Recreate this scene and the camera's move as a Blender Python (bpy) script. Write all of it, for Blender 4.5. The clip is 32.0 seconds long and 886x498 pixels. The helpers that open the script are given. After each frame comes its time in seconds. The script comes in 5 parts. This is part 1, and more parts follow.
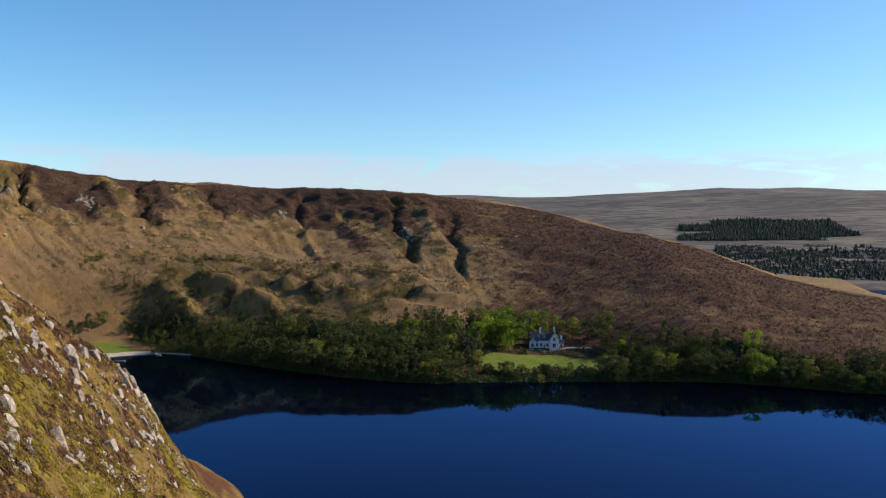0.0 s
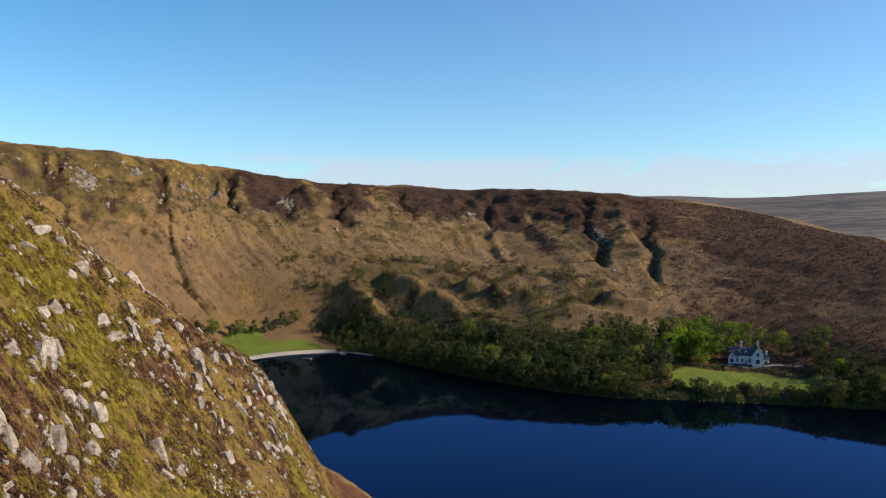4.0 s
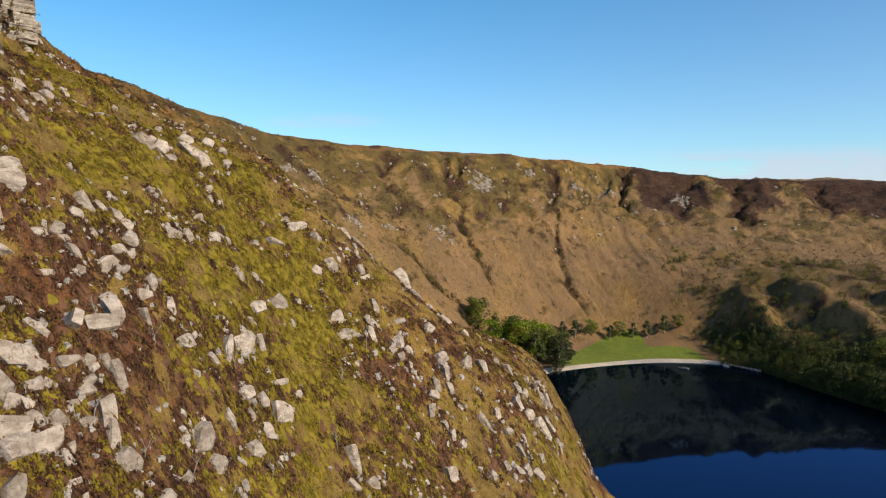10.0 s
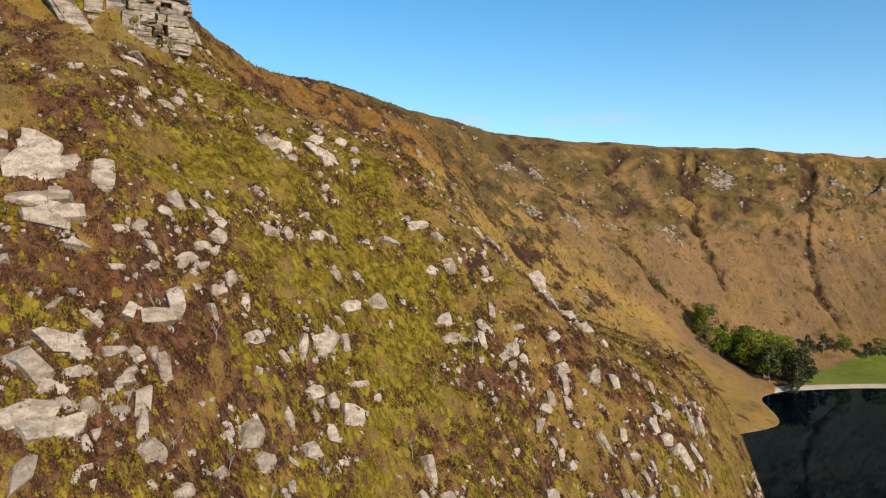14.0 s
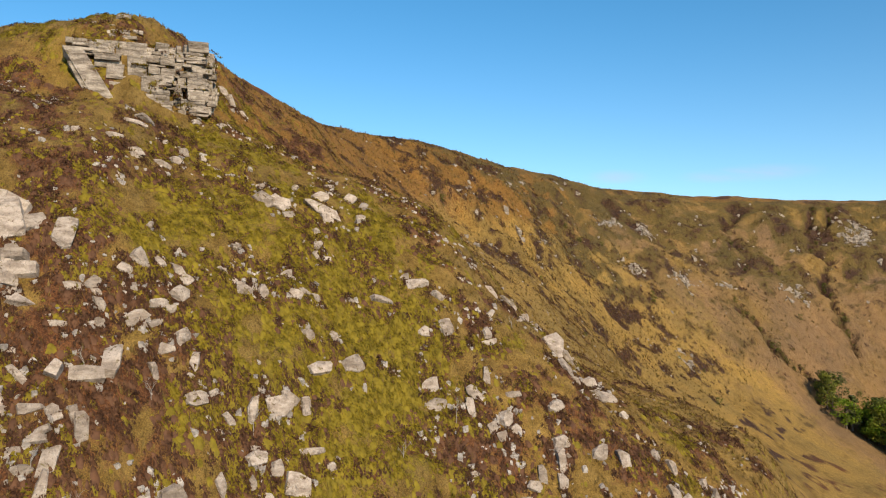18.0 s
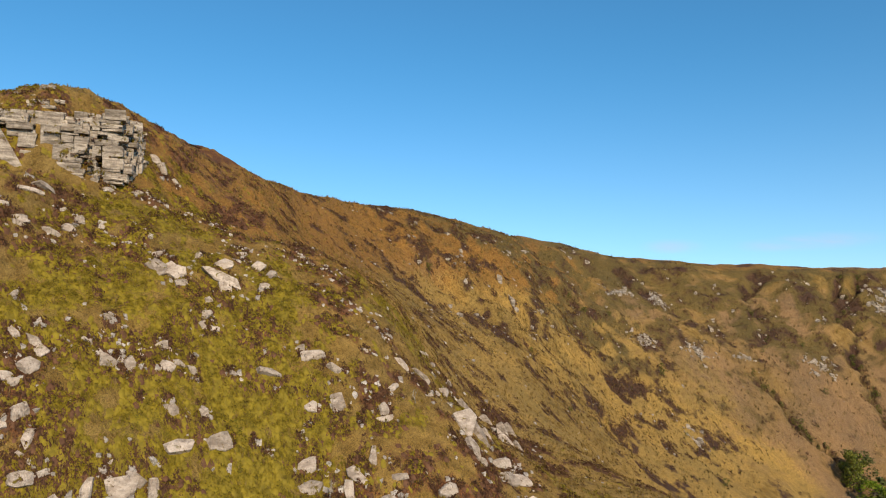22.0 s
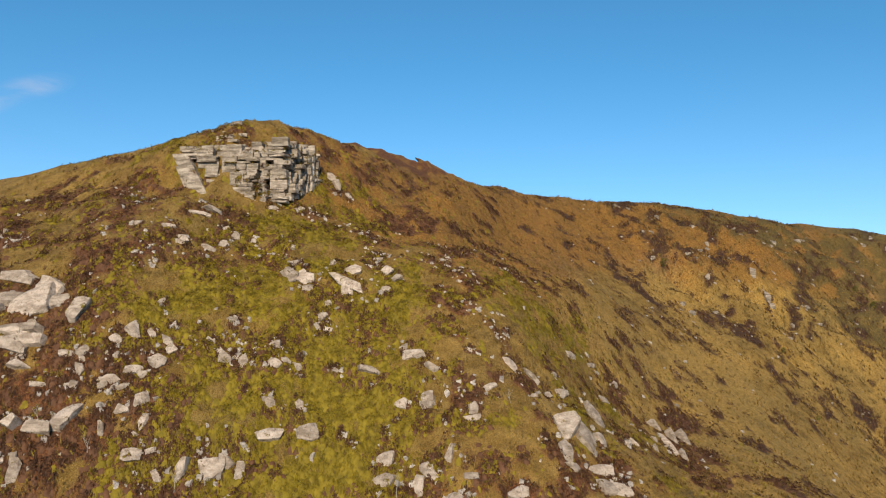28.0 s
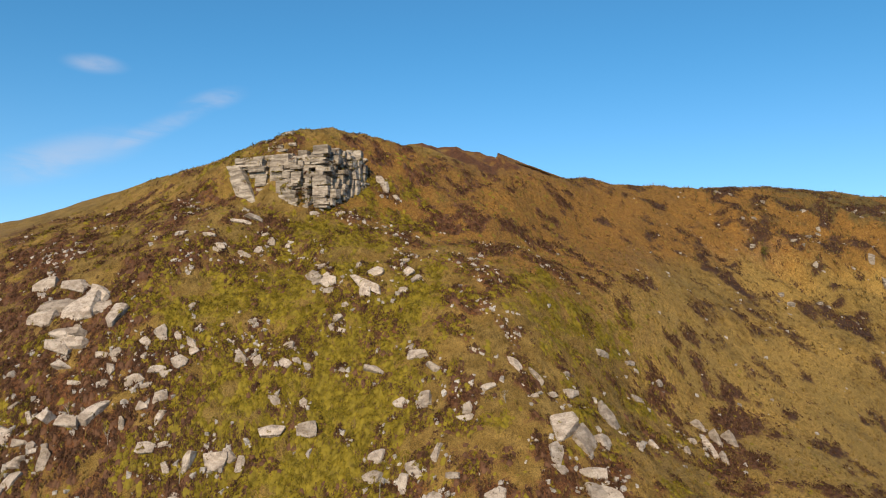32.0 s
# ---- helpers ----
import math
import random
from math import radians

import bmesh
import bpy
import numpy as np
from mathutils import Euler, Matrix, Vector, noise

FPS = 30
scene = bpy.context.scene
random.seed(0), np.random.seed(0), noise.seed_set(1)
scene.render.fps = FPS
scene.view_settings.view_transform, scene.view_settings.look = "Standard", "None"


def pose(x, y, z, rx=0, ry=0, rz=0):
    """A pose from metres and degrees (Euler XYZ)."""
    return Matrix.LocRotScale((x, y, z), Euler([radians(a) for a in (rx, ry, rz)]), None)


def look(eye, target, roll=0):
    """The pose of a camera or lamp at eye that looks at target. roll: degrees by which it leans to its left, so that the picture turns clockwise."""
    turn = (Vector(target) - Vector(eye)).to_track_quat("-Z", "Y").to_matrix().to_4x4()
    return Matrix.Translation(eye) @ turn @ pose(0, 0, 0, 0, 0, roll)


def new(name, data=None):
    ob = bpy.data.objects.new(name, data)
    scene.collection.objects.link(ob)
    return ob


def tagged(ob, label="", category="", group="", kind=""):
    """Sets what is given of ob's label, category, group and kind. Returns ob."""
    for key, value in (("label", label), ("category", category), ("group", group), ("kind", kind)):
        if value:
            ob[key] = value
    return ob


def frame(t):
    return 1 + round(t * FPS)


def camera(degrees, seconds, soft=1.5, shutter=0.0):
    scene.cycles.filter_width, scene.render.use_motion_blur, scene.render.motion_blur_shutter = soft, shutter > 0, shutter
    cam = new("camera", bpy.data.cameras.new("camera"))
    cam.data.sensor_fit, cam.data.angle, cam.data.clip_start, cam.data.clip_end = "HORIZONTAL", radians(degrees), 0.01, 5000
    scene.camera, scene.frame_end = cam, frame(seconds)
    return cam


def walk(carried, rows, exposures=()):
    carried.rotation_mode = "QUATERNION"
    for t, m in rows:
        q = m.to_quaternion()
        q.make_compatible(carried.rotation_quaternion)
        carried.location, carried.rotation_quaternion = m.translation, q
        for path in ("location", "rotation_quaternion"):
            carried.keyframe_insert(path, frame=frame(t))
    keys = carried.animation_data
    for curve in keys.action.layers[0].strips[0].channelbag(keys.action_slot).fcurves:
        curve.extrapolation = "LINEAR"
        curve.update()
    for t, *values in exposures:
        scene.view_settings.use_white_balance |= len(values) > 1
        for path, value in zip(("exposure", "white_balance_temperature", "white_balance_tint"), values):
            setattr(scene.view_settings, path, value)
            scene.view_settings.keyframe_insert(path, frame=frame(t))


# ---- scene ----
cam = camera(58.19, 32.0, soft=1.15)
from mathutils.bvhtree import BVHTree

# seconds, place in metres, tilt, turn and lean in degrees
PATH = (
    (0, -0.06, -0.09, 71.88, 87.520, 10.184, 0.15),
    (0.5, -0.05, 2.39, 71.94, 87.531, 11.035, 0.18),
    (1, 0.13, 4.91, 71.98, 87.569, 12.517, 0.18),
    (1.5, 0.67, 7.51, 71.90, 87.604, 14.160, 0.20),
    (2, 1.44, 10.05, 71.72, 87.631, 15.800, 0.19),
    (2.5, 2.27, 12.53, 71.50, 87.670, 17.443, 0.19),
    (3, 3.07, 15.02, 71.33, 87.712, 19.381, 0.25),
    (3.5, 3.95, 17.59, 71.25, 87.708, 22.002, 0.18),
    (5.5, 8.34, 28.05, 70.98, 87.577, 33.024, -0.49),
    (6, 9.24, 30.61, 70.94, 87.606, 35.718, -0.49),
    (6.5, 10.06, 33.25, 70.84, 87.632, 38.255, -0.44),
    (7, 10.88, 35.86, 70.77, 87.657, 40.486, -0.44),
    (7.5, 11.73, 38.54, 70.77, 87.671, 42.780, -0.38),
    (8, 12.51, 41.07, 70.76, 87.664, 45.166, -0.32),
    (8.5, 13.18, 43.69, 70.67, 87.677, 47.706, -0.33),
    (9, 13.77, 46.40, 70.54, 87.714, 50.248, -0.31),
    (9.5, 14.40, 49.09, 70.38, 87.748, 52.790, -0.39),
    (10, 15.10, 51.80, 70.27, 87.785, 55.356, -0.41),
    (10.5, 15.73, 54.55, 70.28, 87.797, 57.944, -0.36),
    (11, 16.30, 57.31, 70.29, 87.800, 60.556, -0.29),
    (11.5, 16.90, 60.06, 70.29, 87.810, 63.217, -0.25),
    (12, 17.38, 62.86, 70.28, 87.815, 65.895, -0.21),
    (12.5, 17.80, 65.69, 70.28, 87.816, 68.238, -0.16),
    (13, 18.07, 68.52, 70.32, 87.806, 70.439, -0.10),
    (13.5, 18.24, 71.35, 70.32, 87.801, 72.486, -0.07),
    (15.5, 18.31, 82.61, 70.29, 88.042, 77.988, 0.03),
    (16, 18.10, 85.36, 70.30, 88.435, 79.289, 0.06),
    (16.5, 17.80, 88.15, 70.31, 88.999, 80.621, 0.06),
    (17, 17.41, 90.96, 70.34, 89.767, 81.982, 0.09),
    (17.5, 16.95, 93.71, 70.37, 90.725, 83.290, 0.13),
    (18, 16.43, 96.52, 70.42, 91.889, 84.606, 0.15),
    (18.5, 15.89, 99.29, 70.49, 93.126, 85.804, 0.19),
    (19, 15.29, 102.02, 70.58, 94.348, 86.795, 0.22),
    (19.5, 14.66, 104.81, 70.63, 95.598, 87.649, 0.21),
    (20, 14.05, 107.62, 70.59, 96.859, 88.076, 0.23),
    (20.5, 13.42, 110.41, 70.51, 96.958, 88.142, 0.17),
    (21, 12.78, 113.11, 70.46, 96.994, 88.217, 0.16),
    (21.5, 12.02, 115.84, 70.42, 96.992, 88.297, 0.15),
    (22, 11.28, 118.53, 70.41, 96.992, 88.378, 0.15),
    (22.5, 10.68, 121.29, 70.43, 96.980, 88.470, 0.17),
    (23, 10.21, 124.00, 70.49, 96.948, 88.537, 0.22),
    (23.5, 9.77, 126.72, 70.52, 96.933, 89.522, 0.23),
    (24, 9.32, 129.51, 70.47, 96.943, 90.976, 0.21),
    (24.5, 8.81, 132.16, 70.37, 96.966, 92.496, 0.17),
    (25, 8.25, 134.72, 70.30, 96.987, 95.280, 0.14),
    (25.5, 7.73, 137.29, 70.29, 96.980, 98.676, 0.15),
    (26, 7.31, 139.99, 70.26, 97.004, 101.992, 0.22),
    (26.5, 6.82, 142.84, 70.25, 97.004, 105.149, 0.17),
    (28.5, 4.37, 154.38, 70.44, 96.923, 113.878, 0.33),
    (29, 3.52, 157.13, 70.52, 96.895, 114.853, 0.36),
    (29.5, 2.45, 159.76, 70.67, 96.802, 115.624, 0.31),
    (30, 1.20, 162.34, 70.86, 96.713, 116.997, 0.26),
    (30.5, -0.17, 164.93, 71.07, 96.601, 119.049, 0.20),
    (31, -1.60, 167.52, 71.27, 96.508, 121.126, 0.14),
    (31.5, -3.10, 170.09, 71.48, 96.404, 122.815, -0.01),
    (32, -4.63, 172.65, 71.69, 96.300, 124.018, -0.14),
)
walk(cam, [(t, pose(x, y, z, rx, 0, rz) @ pose(0, 0, 0, 0, 0, lean)) for t, x, y, z, rx, rz, lean in PATH],
     exposures=((0, 0.16, 6700, 15), (6, 0.16, 6800, 15), (13, 0.16, 7000, 15), (20, 0.12, 7100, 15), (32, 0.08, 7100, 15)))

# ---- light ----
SUN_AZ, SUN_EL = radians(20), radians(28)      # azimuth from +x towards +y
world = bpy.data.worlds.new("sky")
scene.world = world
world.use_nodes = True
wn, wl = world.node_tree.nodes, world.node_tree.links
sky = wn.new("ShaderNodeTexSky")
sky.sky_type, sky.sun_disc = "NISHITA", False
sky.sun_elevation, sky.sun_rotation = SUN_EL, radians(90) - SUN_AZ
sky.air_density, sky.dust_density, sky.ozone_density, sky.altitude = 1.0, 0.15, 4.0, 300


def wnode(kind, **values):
    n = wn.new(kind)
    for k, v in values.items():
        n.inputs[int(k[1:]) if k[0] == "i" and k[1:].isdigit() else k].default_value = v
    return n


# thin cloud: a low bank over the northern moor, small wisps above the corrie and the southern moor
where = wn.new("ShaderNodeTexCoord").outputs["Generated"]
squash = wn.new("ShaderNodeVectorMath")
squash.operation = "MULTIPLY"
squash.inputs[1].default_value = (1, 1, 3.5)
wl.new(where, squash.inputs[0])
puff = wnode("ShaderNodeTexNoise", Scale=9.0, Detail=7.0, Roughness=0.6, Distortion=0.8)
wl.new(squash.outputs[0], puff.inputs["Vector"])


def wmath(op, a, b):
    n = wn.new("ShaderNodeMath")
    n.operation = op
    for k, v in enumerate((a, b)):
        if isinstance(v, (int, float)):
            n.inputs[k].default_value = v
        else:
            wl.new(v, n.inputs[k])
    return n.outputs[0]


def wdot(v):
    n = wn.new("ShaderNodeVectorMath")
    n.operation = "DOT_PRODUCT"
    n.inputs[1].default_value = v
    wl.new(where, n.inputs[0])
    return n.outputs["Value"]


def wspan(v, lo, hi):
    n = wnode("ShaderNodeMapRange", **{"From Min": lo, "From Max": hi})
    n.interpolation_type = "SMOOTHSTEP"
    wl.new(v, n.inputs[0])
    return n.outputs[0]


def wisp(middle, end, wide):
    """A soft streak of cloud from the middle towards the end, as directions of the sky."""
    m, e = Vector(middle).normalized(), Vector(end).normalized()
    along = (e - m * e.dot(m)).normalized()
    long, across = e.angle(m), m.cross(along)
    a = wmath("DIVIDE", wdot(along), long)
    c = wmath("DIVIDE", wdot(across), wide)
    off = wmath("SQRT", wmath("ADD", wmath("MULTIPLY", a, a), wmath("MULTIPLY", c, c)), 0)
    return wmath("MULTIPLY", wmath("MULTIPLY", wspan(off, 1.0, 0.1), wspan(wdot(m), 0.2, 0.4)), wspan(puff.outputs[0], 0.25, 0.66))


cover = 0.0
for streak_of_cloud in (((-0.610, -0.742, 0.280), (-0.645, -0.708, 0.296), 0.016), ((-0.560, -0.796, 0.238), (-0.625, -0.727, 0.285), 0.016), ((-0.49, -0.848, 0.203), (-0.58, -0.775, 0.243), 0.03), ((-0.50, -0.808, 0.306), (-0.535, -0.786, 0.306), 0.014),
                        ((-0.885, 0.45, 0.120), (-0.92, 0.37, 0.119), 0.013), ((-0.945, 0.305, 0.120), (-0.96, 0.26, 0.122), 0.012), ((-0.905, 0.41, 0.118), (-0.925, 0.36, 0.118), 0.010)):
    cover = wmath("MAXIMUM", cover, wisp(*streak_of_cloud))
rise = wdot((0, 0, 1))
bank = wmath("MULTIPLY", wmath("MULTIPLY", wspan(rise, 0.085, 0.06), wspan(rise, -0.02, 0.01)), wmath("MULTIPLY", wspan(wdot((-0.25, 0.97, 0)), 0.72, 0.93), wspan(wmath("SUBTRACT", puff.outputs[0], wmath("MULTIPLY", rise, 3.0)), 0.18, 0.36)))
cover = wmath("MAXIMUM", wmath("MULTIPLY", cover, 0.42), wmath("MULTIPLY", bank, 0.62))
away = wmath("MULTIPLY", wspan(wdot((math.cos(SUN_AZ), math.sin(SUN_AZ), 0)), 0.35, -0.75), wspan(rise, 0.0, 0.38))
hue = wn.new("ShaderNodeMix")                  # clear air, bluer away from the sun and overhead
hue.data_type = "RGBA"
hue.inputs[6].default_value, hue.inputs[7].default_value = (0.80, 1.06, 1.17, 1), (0.36, 0.98, 1.14, 1)
wl.new(away, hue.inputs[0])
tint = wn.new("ShaderNodeMix")
tint.data_type, tint.blend_type = "RGBA", "MULTIPLY"
tint.inputs[0].default_value = 1.0
wl.new(hue.outputs[2], tint.inputs[7])
wl.new(sky.outputs[0], tint.inputs[6])
veil = wn.new("ShaderNodeMix")
veil.data_type = "RGBA"
veil.inputs[7].default_value = (4.2, 4.7, 5.8, 1)
wl.new(cover, veil.inputs[0])
wl.new(tint.outputs[2], veil.inputs[6])
wl.new(veil.outputs[2], wn["Background"].inputs[0])
wn["Background"].inputs[1].default_value = 0.131
lamp = bpy.data.lights.new("sun", "SUN")
lamp.energy, lamp.angle, lamp.color = 5.0, radians(0.5), (1, 0.87, 0.68)
sun = new("sun", lamp)
sun.matrix_basis = look((math.cos(SUN_AZ) * math.cos(SUN_EL), math.sin(SUN_AZ) * math.cos(SUN_EL), math.sin(SUN_EL)), (0, 0, 0))


# ---- materials ----
class Paint:
    """Builds one node material step by step."""

    def __init__(self, name, rough=0.9):
        self.m = bpy.data.materials.new(name)
        self.m.use_nodes = True
        self.n, self.l = self.m.node_tree.nodes, self.m.node_tree.links
        self.b = self.n["Principled BSDF"]
        self.b.inputs["Roughness"].default_value = rough
        self.b.inputs["Specular IOR Level"].default_value = 0.25
        self.at = self.n.new("ShaderNodeTexCoord").outputs["Object"]

    def noise(self, scale, detail=4.0, rough=0.6, stretch=None, warp=0.0):
        t = self.n.new("ShaderNodeTexNoise")
        t.inputs["Scale"].default_value, t.inputs["Detail"].default_value, t.inputs["Roughness"].default_value = scale, detail, rough
        t.inputs["Distortion"].default_value = warp
        vec = self.at
        if stretch:
            v = self.n.new("ShaderNodeVectorMath")
            v.operation = "MULTIPLY"
            v.inputs[1].default_value = stretch
            self.l.new(vec, v.inputs[0])
            vec = v.outputs[0]
        self.l.new(vec, t.inputs["Vector"])
        return t.outputs[0]

    def attr(self, name):
        a = self.n.new("ShaderNodeAttribute")
        a.attribute_name = name
        return a.outputs["Fac"]

    def chance(self):
        return self.n.new("ShaderNodeObjectInfo").outputs["Random"]

    def island(self):
        return self.n.new("ShaderNodeNewGeometry").outputs["Random Per Island"]

    def math(self, op, a, b):
        n = self.n.new("ShaderNodeMath")
        n.operation = op
        for i, v in enumerate((a, b)):
            if isinstance(v, (int, float)):
                n.inputs[i].default_value = v
            else:
                self.l.new(v, n.inputs[i])
        return n.outputs[0]

    def span(self, v, lo, hi, to_lo=0.0, to_hi=1.0):
        n = self.n.new("ShaderNodeMapRange")
        n.interpolation_type = "SMOOTHSTEP"
        for i, x in enumerate((lo, hi, to_lo, to_hi)):
            n.inputs[i + 1].default_value = x
        self.l.new(v, n.inputs[0])
        return n.outputs[0]

    def mix(self, f, a, b, blend="MIX"):
        n = self.n.new("ShaderNodeMix")
        n.data_type, n.blend_type = "RGBA", blend
        for i, v in ((0, f), (6, a), (7, b)):
            if isinstance(v, (int, float)):
                n.inputs[i].default_value = v
            elif isinstance(v, tuple):
                n.inputs[i].default_value = (*v, 1)
            else:
                self.l.new(v, n.inputs[i])
        return n.outputs[2]

    def done(self, color, bump=None, depth=0.1, strength=0.6):
        if isinstance(color, tuple):
            self.b.inputs["Base Color"].default_value = (*color, 1)
        else:
            self.l.new(color, self.b.inputs["Base Color"])
        if bump is not None:
            n = self.n.new("ShaderNodeBump")
            n.inputs["Strength"].default_value, n.inputs["Distance"].default_value = strength, depth
            self.l.new(bump, n.inputs["Height"])
            self.l.new(n.outputs[0], self.b.inputs["Normal"])
        return self.m


def cover_material():
    p = Paint("moor", 0.95)
    big, mid, small, grain = p.noise(0.05, 5), p.noise(0.35, 5, 0.65), p.noise(1.7, 4, 0.7), p.noise(7.0, 3, 0.7)
    both = p.math("ADD", p.math("MULTIPLY", mid, 0.55), p.math("MULTIPLY", small, 0.45))
    # runnels down the slopes
    fall = p.n.new("ShaderNodeCombineXYZ")
    p.l.new(p.math("MULTIPLY", p.attr("along"), 15.0), fall.inputs[0])
    p.l.new(p.math("MULTIPLY", p.attr("up"), 2.2), fall.inputs[1])
    runnel = p.n.new("ShaderNodeTexNoise")
    runnel.inputs["Scale"].default_value, runnel.inputs["Detail"].default_value, runnel.inputs["Roughness"].default_value, runnel.inputs["Distortion"].default_value = 1.0, 6.0, 0.72, 1.2
    p.l.new(fall.outputs[0], runnel.inputs["Vector"])
    runnel = runnel.outputs[0]
    open_side = p.attr("wide_slope")

    def mask(name, hard=0.22, reach=0.9):
        v = p.math("ADD", p.attr(name), p.math("MULTIPLY", p.math("SUBTRACT", both, 0.5), reach))
        return p.span(v, 0.5 - hard, 0.5 + hard)

    c = p.mix(p.span(mid, 0.35, 0.65), (0.168, 0.104, 0.024), (0.275, 0.180, 0.052))
    c = p.mix(mask("rust", 0.3, 1.2), c, p.mix(p.span(small, 0.3, 0.7), (0.165, 0.078, 0.018), (0.300, 0.162, 0.038)))
    c = p.mix(mask("bracken", 0.3, 1.1), c, p.mix(p.span(small, 0.3, 0.7), (0.172, 0.104, 0.049), (0.275, 0.176, 0.086)))
    c = p.mix(mask("straw", 0.3, 1.2), c, p.mix(p.span(small, 0.3, 0.7), (0.245, 0.155, 0.040), (0.370, 0.246, 0.072)))
    moss = p.mix(p.span(small, 0.35, 0.65), (0.108, 0.088, 0.007), (0.222, 0.176, 0.011))
    c = p.mix(mask("moss", 0.25, 1.4), c, moss)
    c = p.mix(mask("olive", 0.3, 1.3), c, p.mix(p.span(small, 0.3, 0.7), (0.080, 0.058, 0.018), (0.155, 0.110, 0.034)))
    c = p.mix(mask("heath_and_shade", 0.24, 1.7), c, p.mix(open_side, p.mix(p.span(small, 0.3, 0.7), (0.085, 0.033, 0.014), (0.175, 0.078, 0.032)), p.mix(p.span(small, 0.3, 0.7), (0.038, 0.020, 0.013), (0.090, 0.049, 0.031))))
    c = p.mix(mask("stone", 0.14, 1.2), c, p.mix(p.span(small, 0.35, 0.65), (0.18, 0.165, 0.145), (0.38, 0.355, 0.32)))
    c = p.mix(mask("lawn", 0.1, 0.25), c, p.mix(p.span(mid, 0.3, 0.7), (0.12, 0.165, 0.020), (0.17, 0.215, 0.03)))
    c = p.mix(mask("sand", 0.1, 0.2), c, p.mix(p.span(small, 0.3, 0.7), (0.38, 0.34, 0.28), (0.55, 0.50, 0.43)))
    c = p.mix(1.0, c, p.mix(p.span(grain, 0.3, 0.7), (0.5, 0.5, 0.5), (1.4, 1.38, 1.3)), "MULTIPLY")
    c = p.mix(open_side, c, p.mix(1.0, c, p.mix(p.span(runnel, 0.32, 0.68), (0.86, 0.88, 0.89), (1.08, 1.06, 1.05)), "MULTIPLY"))
    c = p.mix(1.0, c, p.mix(p.span(big, 0.3, 0.7), (0.82, 0.84, 0.9), (1.12, 1.08, 1.0)), "MULTIPLY")
    bump = p.math("ADD", p.math("ADD", p.math("MULTIPLY", small, 0.6), p.math("MULTIPLY", grain, 0.25)), p.math("MULTIPLY", p.math("MULTIPLY", runnel, open_side), 0.45))
    return p.done(c, bump, 0.9, 0.9)


def granite(name, dark, light, growth=0.5, grain=(1, 1, 2.2)):
    p = Paint(name, 0.9)
    p.at = p.n.new("ShaderNodeNewGeometry").outputs["Position"]
    a, b, g = p.noise(0.55, 6, 0.7, grain), p.noise(2.2, 5, 0.7), p.noise(11, 3, 0.7)
    c = p.mix(p.span(a, 0.36, 0.64), dark, light)
    c = p.mix(p.span(b, 0.5, 0.72, 0, 0.5), c, p.mix(p.span(a, 0.4, 0.6), (0.20, 0.165, 0.11), (0.34, 0.31, 0.25)))
    c = p.mix(1.0, c, p.mix(p.chance(), (0.74, 0.72, 0.69), (1.12, 1.1, 1.08)), "MULTIPLY")
    streak = p.noise(1.3, 5, 0.65, (2.5, 2.5, 0.4))
    c = p.mix(p.span(streak, 0.56, 0.68, 0, 0.65), c, (0.11, 0.095, 0.08))
    # moss and heather that creep over the stone
    creep = p.noise(0.75, 6, 0.72, None, 0.6)
    c = p.mix(p.span(creep, 0.62 - 0.1 * growth, 0.70 - 0.1 * growth), c, p.mix(p.span(b, 0.4, 0.6), (0.085, 0.036, 0.015), (0.17, 0.14, 0.012)))
    c = p.mix(1.0, c, p.mix(p.span(g, 0.3, 0.7), (0.88, 0.88, 0.88), (1.08, 1.08, 1.08)), "MULTIPLY")
    return p.done(c, p.math("ADD", p.math("ADD", b, p.math("MULTIPLY", a, 1.5)), p.math("MULTIPLY", g, 0.3)), 0.35, 0.9)


def foliage(name, dark, light, by_island=True, glow=0.3):
    p = Paint(name, 0.75)
    c = p.mix(p.island() if by_island else p.noise(1.5), dark, light)
    c = p.mix(1.0, c, p.mix(p.chance(), (0.55, 0.62, 0.7), (1.5, 1.35, 1.0)), "MULTIPLY")
    n = p.noise(0.9, 3)
    c = p.mix(1.0, c, p.mix(p.span(n, 0.3, 0.7), (0.7, 0.7, 0.7), (1.2, 1.2, 1.2)), "MULTIPLY")
    m = p.done(c)
    thin, both = p.n.new("ShaderNodeBsdfTranslucent"), p.n.new("ShaderNodeMixShader")
    both.inputs[0].default_value = glow
    p.l.new(c, thin.inputs[0])
    p.l.new(p.b.outputs[0], both.inputs[1])
    p.l.new(thin.outputs[0], both.inputs[2])
    p.l.new(both.outputs[0], p.n["Material Output"].inputs[0])
    return m


def plain(name, a, b, scale=1.5, rough=0.8, bump=0.02):
    p = Paint(name, rough)
    n = p.noise(scale, 5, 0.65)
    return p.done(p.mix(p.span(n, 0.3, 0.7), a, b), n, bump)


GROUND = cover_material()
ROCK = granite("granite", (0.31, 0.255, 0.20), (0.56, 0.485, 0.40), 0.35)
CRAG = granite("crag_granite", (0.19, 0.16, 0.125), (0.52, 0.46, 0.375), 0.35, (0.6, 0.6, 2.4))
STONES = granite("scree", (0.30, 0.27, 0.235), (0.56, 0.52, 0.46), 0.4)
LING = foliage("ling", (0.050, 0.027, 0.016), (0.125, 0.068, 0.040))
HEATHER = foliage("heather", (0.080, 0.031, 0.013), (0.195, 0.085, 0.036))
GRASS = foliage("dry_grass", (0.15, 0.095, 0.022), (0.30, 0.205, 0.065))
MOSS = foliage("moss_cushion", (0.105, 0.086, 0.008), (0.176, 0.140, 0.012), False, 0.0)
